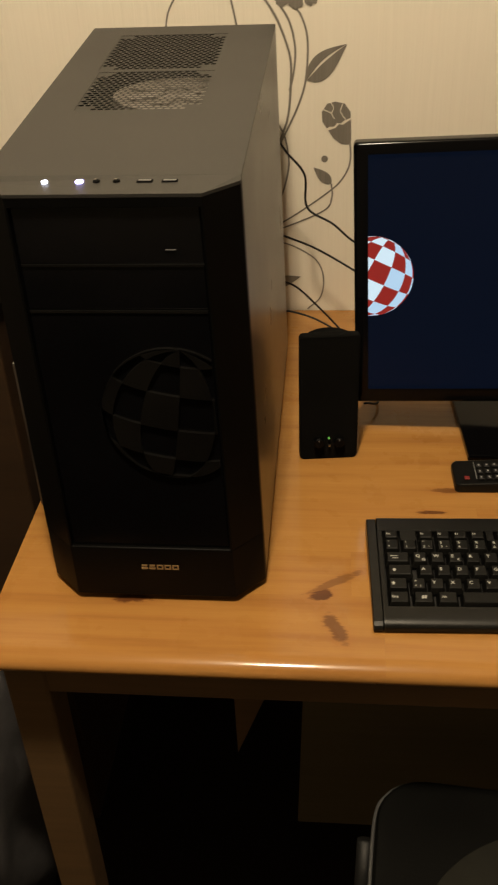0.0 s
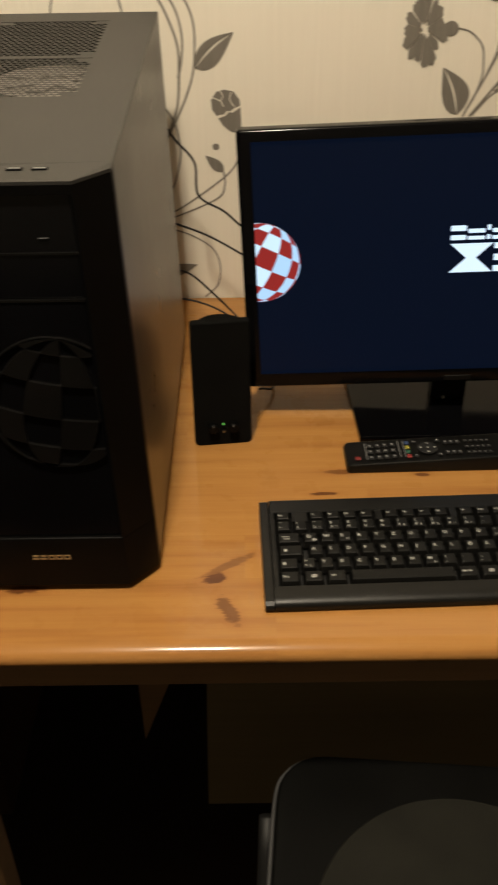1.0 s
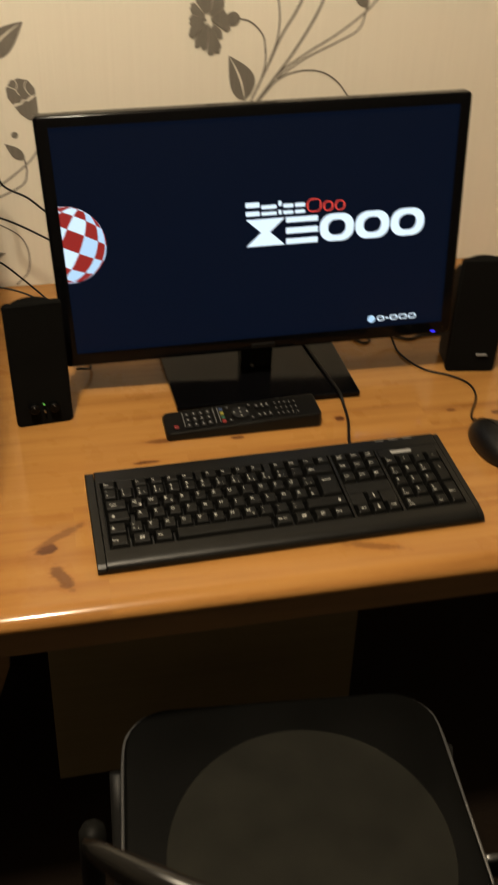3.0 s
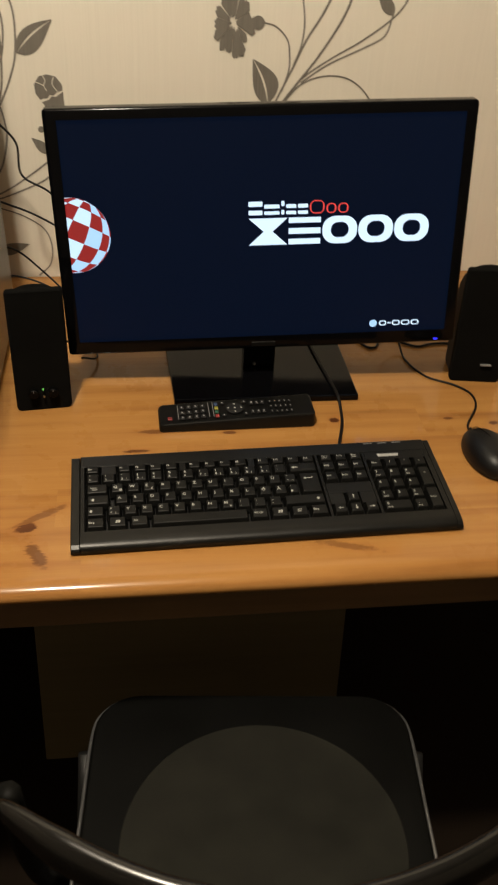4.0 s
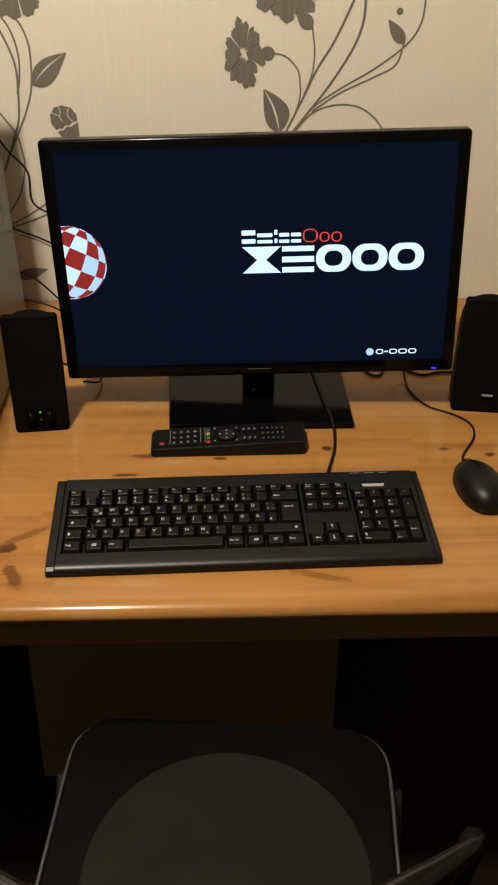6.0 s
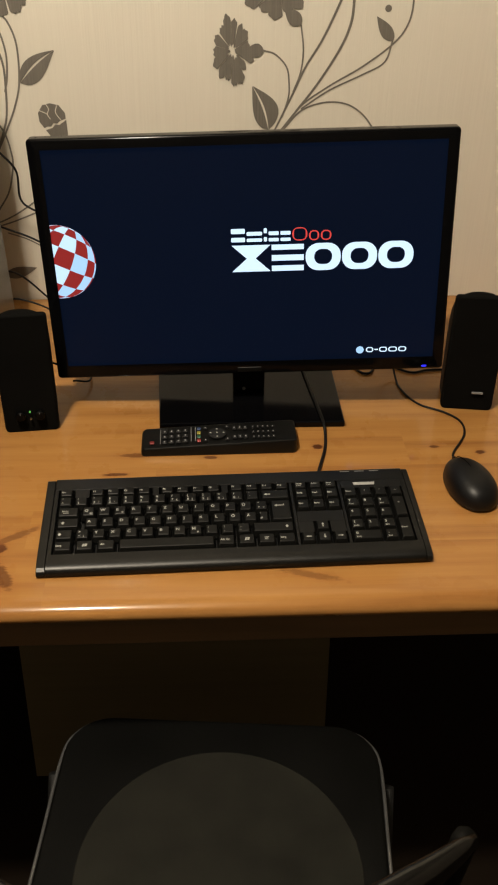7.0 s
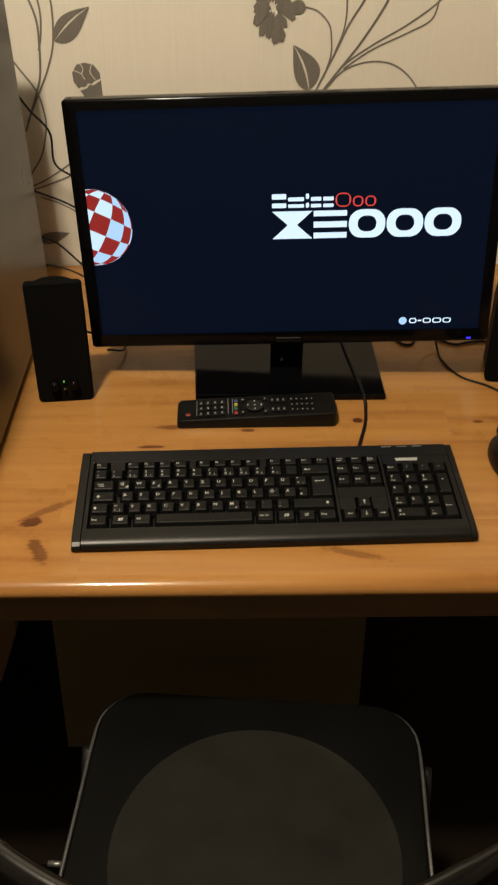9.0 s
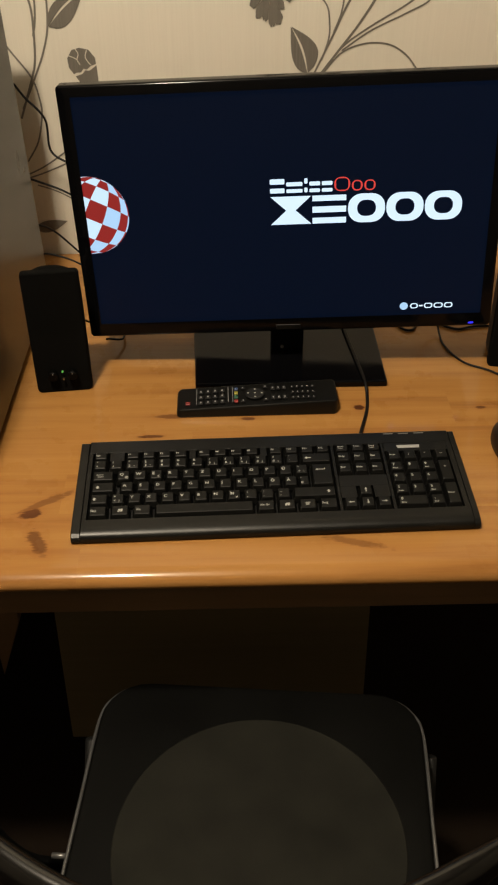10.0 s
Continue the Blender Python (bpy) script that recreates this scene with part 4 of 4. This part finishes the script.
for k, (a, b) in enumerate((("Druck", "S-Abf"), ("Rollen", ""), ("Pause", "Untbr"))):
    key(C2 + (k + 0.5) * U, ROW[5], 1, 0.86, [(a, 0.0028, -0.0050, 0.0008)] + ([(b, 0.0026, -0.0050, -0.0024)] if b else []))
for r, names in ((4, ("Einfg", "Pos1", "Bild")), (3, ("Entf", "Ende", "Bild"))):
    for k, s in enumerate(names):
        key(C2 + (k + 0.5) * U, ROW[r], 1, 1, word(s, 1.0, 0.0036))
arrow(C2 + 1.5 * U, ROW[1], arr(90, 1.1))
for k, d in enumerate((180, 270, 0)):
    arrow(C2 + (k + 0.5) * U, ROW[0], arr(d, 1.1))
NP = [0.0340, 0.0530, 0.0721, 0.0911, 0.1102]
key(C3 + 0.5 * U, NP[4], 1, 1, word("Num", 1.0, 0.0034))
for k, s in enumerate("/*-"):
    key(C3 + (1.5 + k) * U, NP[4], 1, 1, (("–" if s == "-" else s, 0.0055, -0.002, -0.001),))
sub = {"7": "Pos1", "9": "Bild", "1": "Ende", "3": "Bild", "0": "Einfg"}
for r, line in ((3, "789"), (2, "456"), (1, "123")):
    for k, s in enumerate(line):
        marks = [(s, 0.0056, -0.0048, 0.0006)]
        if s in sub:
            marks.append((sub[s], 0.0030, -0.0048, -0.0046))
        key(C3 + (k + 0.5) * U, NP[r], 1, 1, marks)
key(C3 + 3.5 * U, (NP[3] + NP[2]) / 2, 1, 2, (("+", 0.0055, -0.002, 0.004),))
key(C3 + 3.5 * U, (NP[1] + NP[0]) / 2, 1, 2, word("Enter", 1.0, 0.0036))
key(C3 + 1.0 * U, NP[0], 2, 1, (("0", 0.0056, -0.014, 0.0006), ("Einfg", 0.0030, -0.014, -0.0046)))
key(C3 + 2.5 * U, NP[0], 1, 1, ((",", 0.0056, -0.004, 0.001), ("Entf", 0.0030, -0.0048, -0.0046)))


def deck_mark(x0, x1, y0, y1, mat, name, slant=0.0):
    bm = prism([(x0, y0), (x1, y0), (x1 + slant, y1), (x0 - slant, y1)], 0.0, 0.0004, "z")
    for v in bm.verts:
        v.co.z += deck(v.co.y) + 0.0002
    part(name, bm, mat, kb)


deck_mark(C3 + 0.017, C3 + 0.043, 0.1250, 0.1300, M_PALE, "maker_badge", 0.001)
for k in range(3):
    deck_mark(C3 + 0.003 + k * 0.019, C3 + 0.015 + k * 0.019, 0.1510, 0.1520, M_GREYP, "indicator_mark")

# ---- remote control ----
remote = thing("remote_control", "black television remote with coloured buttons lying before the monitor", "remote", (0.107, 0.2395, DESK), 0.8)
RL, RW, RT = 0.213, 0.052, 0.0165


def rz(x):
    return 0.0125 + 0.0085 * x / RL + 0.0025 * math.sin(math.pi * x / RL) - 0.0045 * max(0.0, 1 - x / 0.016) ** 2


bm = prism(rounded(0.0, RL, 0.0, RW, 0.006, 4), 0.0, RT, "z", 0.002, 2)
for v in bm.verts:
    if v.co.z > RT / 2:
        v.co.z = rz(v.co.x) - (RT - v.co.z)
        v.co.y += 0.0015
part("case", bm, M_BLACK, remote, "black plastic case with rounded ends")


def button(x, yy, w, h, mat=M_MATT, name="button", mark=True):
    ob = part(name, box(x - w / 2, x + w / 2, yy - h / 2, yy + h / 2, rz(x) - 0.001, rz(x) + 0.0012, 0.0005, 1), mat, remote)
    if mark:
        part("mark", box(x - w * 0.16, x + w * 0.16, yy - h * 0.22, yy + h * 0.22, rz(x) + 0.0012, rz(x) + 0.00135), M_GREYP, ob)


button(0.015, 0.013, 0.006, 0.006, M_RED, "power_button", False)
for i in range(4):
    for j in range(3):
        button(0.032 + i * 0.0095, 0.012 + j * 0.0125, 0.0065, 0.0075)
for j, m in enumerate((M_RED, M_GREEN, M_YELLOW, M_BLUE)):
    button(0.079, 0.010 + j * 0.0095, 0.0050, 0.0060, m, "colour_button", False)
part("round_pad", prism(disc(0.104, 0.025, 0.0125, 32), rz(0.104) - 0.001, rz(0.104) + 0.0014, "z", 0.0004, 1), M_MATT, remote, "round direction pad")
for dx, dy in ((0.0, 0.0), (0.009, 0.0), (-0.009, 0.0), (0.0, 0.009), (0.0, -0.009)):
    part("mark", box(0.104 + dx - 0.001, 0.104 + dx + 0.001, 0.025 + dy - 0.001, 0.025 + dy + 0.001, rz(0.104) + 0.0014, rz(0.104) + 0.0016), M_WHITE, remote)
for x, yy in ((0.088, 0.010), (0.088, 0.040), (0.118, 0.010), (0.118, 0.040)):
    button(x, yy, 0.005, 0.005)
for i in range(3):
    for j in range(2):
        button(0.128 + i * 0.0075, 0.014 + j * 0.022, 0.0055, 0.0075)
for i in range(5):
    for j in range(3):
        button(0.154 + i * 0.0068, 0.012 + j * 0.0125, 0.0036, 0.0050)
for x in (0.026, 0.068, 0.074):
    part("printed_line", box(x, x + 0.0008, 0.009, 0.044, rz(x) + 0.0002, rz(x) + 0.0006), M_GREYP, remote)

# ---- speakers ----


def speaker(name, label, at, turn, knobs):
    sp = thing(name, label, "speaker", at, turn, "pair of desk speakers")
    H = 0.180
    prof = [(0.012, 0.0), (0.068, 0.0), (0.068, 0.115), (0.060, 0.138), (0.042, 0.158), (0.025, 0.168), (0.013, 0.171)]
    part("cabinet", prism(prof, -0.034, 0.034, "x", 0.004, 2), M_MATT, sp, "black plastic cabinet with a domed top")
    bm = prism(rounded(-0.0370, 0.0370, 0.0, H, 0.006, 4), 0.0, 0.012, "y", 0.0025, 2)
    for v in bm.verts:
        v.co.y += 0.006 * (v.co.x / 0.0385) ** 2
        v.co.x *= 1.0 + 0.01 * (1 - v.co.z / H)
    part("grille", bm, M_CLOTH, sp, "black cloth front")
    bm = bmesh.new()
    bmesh.ops.create_uvsphere(bm, u_segments=24, v_segments=10, radius=1.0)
    for v in bm.verts:
        v.co = Vector((v.co.x * 0.032, 0.026 + v.co.y * 0.016, 0.163 + max(0.0, v.co.z) * 0.015))
    part("dome", bm, M_CLOTH, sp, "", True)
    if knobs:
        for x in (-0.013, 0.013):
            k = part("knob", prism(disc(x, 0.030, 0.0068, 24), -0.005, 0.003, "y", 0.001, 1), M_BEZEL, sp, "round black control knob")
            part("pointer", box(x - 0.0004, x + 0.0004, -0.0054, -0.0049, 0.033, 0.0355), M_GREYP, k)
        part("power_light", prism(disc(0.0, 0.0352, 0.0012, 14), -0.0012, 0.001, "y"), M_LEDGREEN, sp, "small green light")
        part("stud", prism(disc(0.0005, 0.0245, 0.0013, 12), -0.0026, 0.001, "y"), M_STEEL, sp)
    else:
        part("maker_mark", box(0.004, 0.020, -0.0010, 0.002, 0.030, 0.0325, 0.0003, 1), M_GREYP, sp)
    return sp


speaker("speaker", "black cloth-fronted desk speaker with knobs and green light", (-0.0480, 0.3035, DESK), 6.0, True)
speaker("speaker", "black cloth-fronted desk speaker beside the monitor", (0.579, 0.344, DESK), -8.0, False)

# ---- mouse ----
mouse = thing("mouse", "black rounded computer mouse with a glossy back", "mouse", (0.536, 0.154, DESK), 8.0)
mouse.scale = (0.9, 0.89, 0.89)
bm = bmesh.new()
bmesh.ops.create_uvsphere(bm, u_segments=40, v_segments=24, radius=1.0)
for v in bm.verts:
    x, yy, z = v.co
    w = 0.0325 * (1 - 0.10 * yy + 0.05 * math.cos(2 * yy))
    v.co = Vector((math.copysign(abs(x) ** 0.85, x) * w, math.copysign(abs(yy) ** 0.9, yy) * 0.059, 0.004 + (max(0.0, z) ** 0.8) * 0.033 * (1 - 0.16 * yy) if z > 0 else 0.001 + max(0, 1 + z) * 0.003))
part("body", bm, M_MOUSE, mouse, "black shell", True)
part("wheel", prism([(0.030 + 0.0075 * math.cos(2 * math.pi * k / 20), 0.0225 + 0.0075 * math.sin(2 * math.pi * k / 20)) for k in range(20)], -0.0035, 0.0035, "x", 0.001, 1), M_MATT, mouse, "rubber scroll wheel")
part("button_gap", tube([(0, 0.057, 0.0165), (0, 0.046, 0.0262), (0, 0.020, 0.0345), (0, 0.004, 0.0362)], 0.0006, 6, 6), M_VOID, mouse)

# ---- cables ----


def cable(pts, r=0.0018, label="thin black computer cable"):
    return tagged(part("cable", tube(pts, r, 10, 8), M_CABLE, None, "", True), label, "cable", "computer cables")


Z = DESK + 0.0025
cable([(0.530, 0.212, DESK + 0.010), (0.531, 0.222, Z), (0.536, 0.237, Z), (0.560, 0.278, Z), (0.563, 0.312, Z), (0.545, 0.338, Z), (0.512, 0.362, Z), (0.494, 0.402, Z), (0.490, 0.44, Z + 0.004), (0.486, 0.50, 0.80), (0.480, 0.53, 0.86)], 0.0016, "thin black mouse cable trailing on the desk")
cable([(0.340, 0.165, DESK + 0.012), (0.343, 0.190, Z + 0.002), (0.358, 0.245, Z), (0.363, 0.280, Z), (0.362, 0.302, DESK + 0.012), (0.358, 0.345, DESK + 0.0126), (0.352, 0.400, DESK + 0.0126), (0.347, 0.455, DESK + 0.0126), (0.345, 0.490, DESK + 0.004), (0.34, 0.56, Z)], 0.0022, "thin black keyboard cable crossing the stand foot")
cable([(0.420, 0.560, Z), (0.428, 0.490, Z), (0.438, 0.462, Z), (0.448, 0.455, Z), (0.458, 0.463, Z), (0.468, 0.500, Z), (0.474, 0.570, Z)], 0.0020, "black cable loop lying on the desk behind the monitor")
cable([(0.482, 0.560, Z), (0.492, 0.485, Z), (0.505, 0.466, Z), (0.523, 0.456, Z), (0.545, 0.463, Z), (0.575, 0.464, Z), (0.620, 0.455, Z), (0.640, 0.420, Z)], 0.0020, "black cable lying on the desk towards a speaker")
cable([(-0.125, 0.615, 1.075), (-0.113, 0.62, 1.054), (-0.088, 0.62, 1.022), (-0.084, 0.615, 0.976), (-0.047, 0.60, 0.957), (-0.012, 0.56, 0.943), (0.05, 0.50, 0.94)], 0.0017, "black cable running from the tower to the monitor")
cable([(-0.14, 0.607, 0.945), (-0.113, 0.62, 0.929), (-0.071, 0.62, 0.911), (-0.016, 0.60, 0.886), (0.05, 0.52, 0.875)], 0.0017, "black cable running from the tower to the monitor")
cable([(-0.14, 0.607, 0.868), (-0.105, 0.62, 0.852), (-0.070, 0.62, 0.819), (-0.026, 0.60, 0.779), (0.02, 0.52, 0.757), (0.09, 0.52, 0.756)], 0.0016, "black cable drooping to the desk")
cable([(-0.14, 0.607, 0.812), (-0.110, 0.62, 0.808), (-0.062, 0.61, 0.795), (-0.018, 0.57, 0.778), (0.02, 0.45, 0.757), (0.0, 0.405, 0.775)], 0.0016, "black speaker cable behind the speaker")
cable([(-0.030, 0.385, 0.82), (-0.012, 0.400, 0.804), (-0.006, 0.405, 0.812), (-0.012, 0.42, 0.84), (0.0, 0.47, 0.86)], 0.0015, "thin cable loop beside the speaker")

# ---- chair ----
chair = thing("folding_chair", "black folding chair with grey round seat patch pushed under the desk", "chair", (0.198, -0.17, 0.0), -5.0)
SZ = 0.505
seat = []
for k in range(7):
    a = radians(90 - 90 * k / 6)
    seat.append((0.140 + 0.057 * math.cos(a), 0.108 + 0.057 * math.sin(a)))
for k in range(7):
    a = radians(0 - 90 * k / 6)
    seat.append((0.167 + 0.030 * math.cos(a), -0.195 + 0.030 * math.sin(a)))
seat += [(-x, yy) for x, yy in seat[::-1]]
bm = prism(seat, SZ - 0.028, SZ, "z", 0.007, 3)
part("seat", bm, M_SEAT, chair, "padded black vinyl seat")
part("seat_patch", prism(disc(0.008, -0.045, 0.160, 64), SZ - 0.004, SZ + 0.0018, "z", 0.0012, 1), M_PAD, chair, "round grey fabric patch")
for s in (-1, 1):
    part("seat_rail", tube([(s * 0.120, 0.1665, SZ - 0.010), (s * 0.161, 0.1615, SZ - 0.010), (s * 0.186, 0.143, SZ - 0.009), (s * 0.1982, 0.108, SZ - 0.008), (s * 0.1990, 0.0, SZ - 0.008), (s * 0.1990, -0.10, SZ - 0.008), (s * 0.198, -0.20, SZ - 0.008)], 0.0022, 6), M_TUBE, chair, "grey metal tube round the seat", True)
CX = 0.0
for s in (-1, 1):
    part("back_post", tube([(CX + s * 0.203, -0.212, 0.846), (CX + s * 0.216, -0.15, 0.66), (s * 0.225, -0.07, 0.48), (s * 0.225, 0.07, 0.24), (s * 0.225, 0.20, 0.012)], 0.010, 6), M_SEAT, chair, "", True)
    part("rear_leg", tube([(s * 0.207, 0.10, 0.47), (s * 0.207, -0.06, 0.24), (s * 0.207, -0.26, 0.012)], 0.010, 6), M_MATT, chair, "", True)
    part("hinge_pin", tube([(s * 0.198, -0.066, 0.495), (s * 0.216, -0.066, 0.495)], 0.0034, 2), M_TUBE, chair, "bright steel pin", True)
arc = []
for k in range(9):
    u = -1 + 2 * k / 8
    arc.append((CX + 0.208 * u, -0.221 + 0.004 * u - 0.085 * (1 - u * u), 0.853))
bm = bmesh.new()
line = smooth_line(arc, 5)
rings = []
for i, c in enumerate(line):
    d = (line[min(i + 1, len(line) - 1)] - line[max(i - 1, 0)]).normalized()
    n = Vector((d.y, -d.x, 0))
    thin = 0.35 + 0.65 * min(1.0, i / 5, (len(line) - 1 - i) / 5) ** 0.6
    ring = []
    for k in range(12):
        a = 2 * math.pi * k / 12
        ring.append(bm.verts.new(c + n * 0.011 * thin * math.cos(a) + Vector((0, 0, 0.021 * thin * math.sin(a)))))
    rings.append(ring)
for q, r in zip(rings, rings[1:]):
    for k in range(12):
        bm.faces.new((q[k], q[(k + 1) % 12], r[(k + 1) % 12], r[k]))
bm.faces.new(rings[0])
bm.faces.new(rings[-1])
part("back_rail", bm, M_RAIL, chair, "curved glossy black back rail", True)
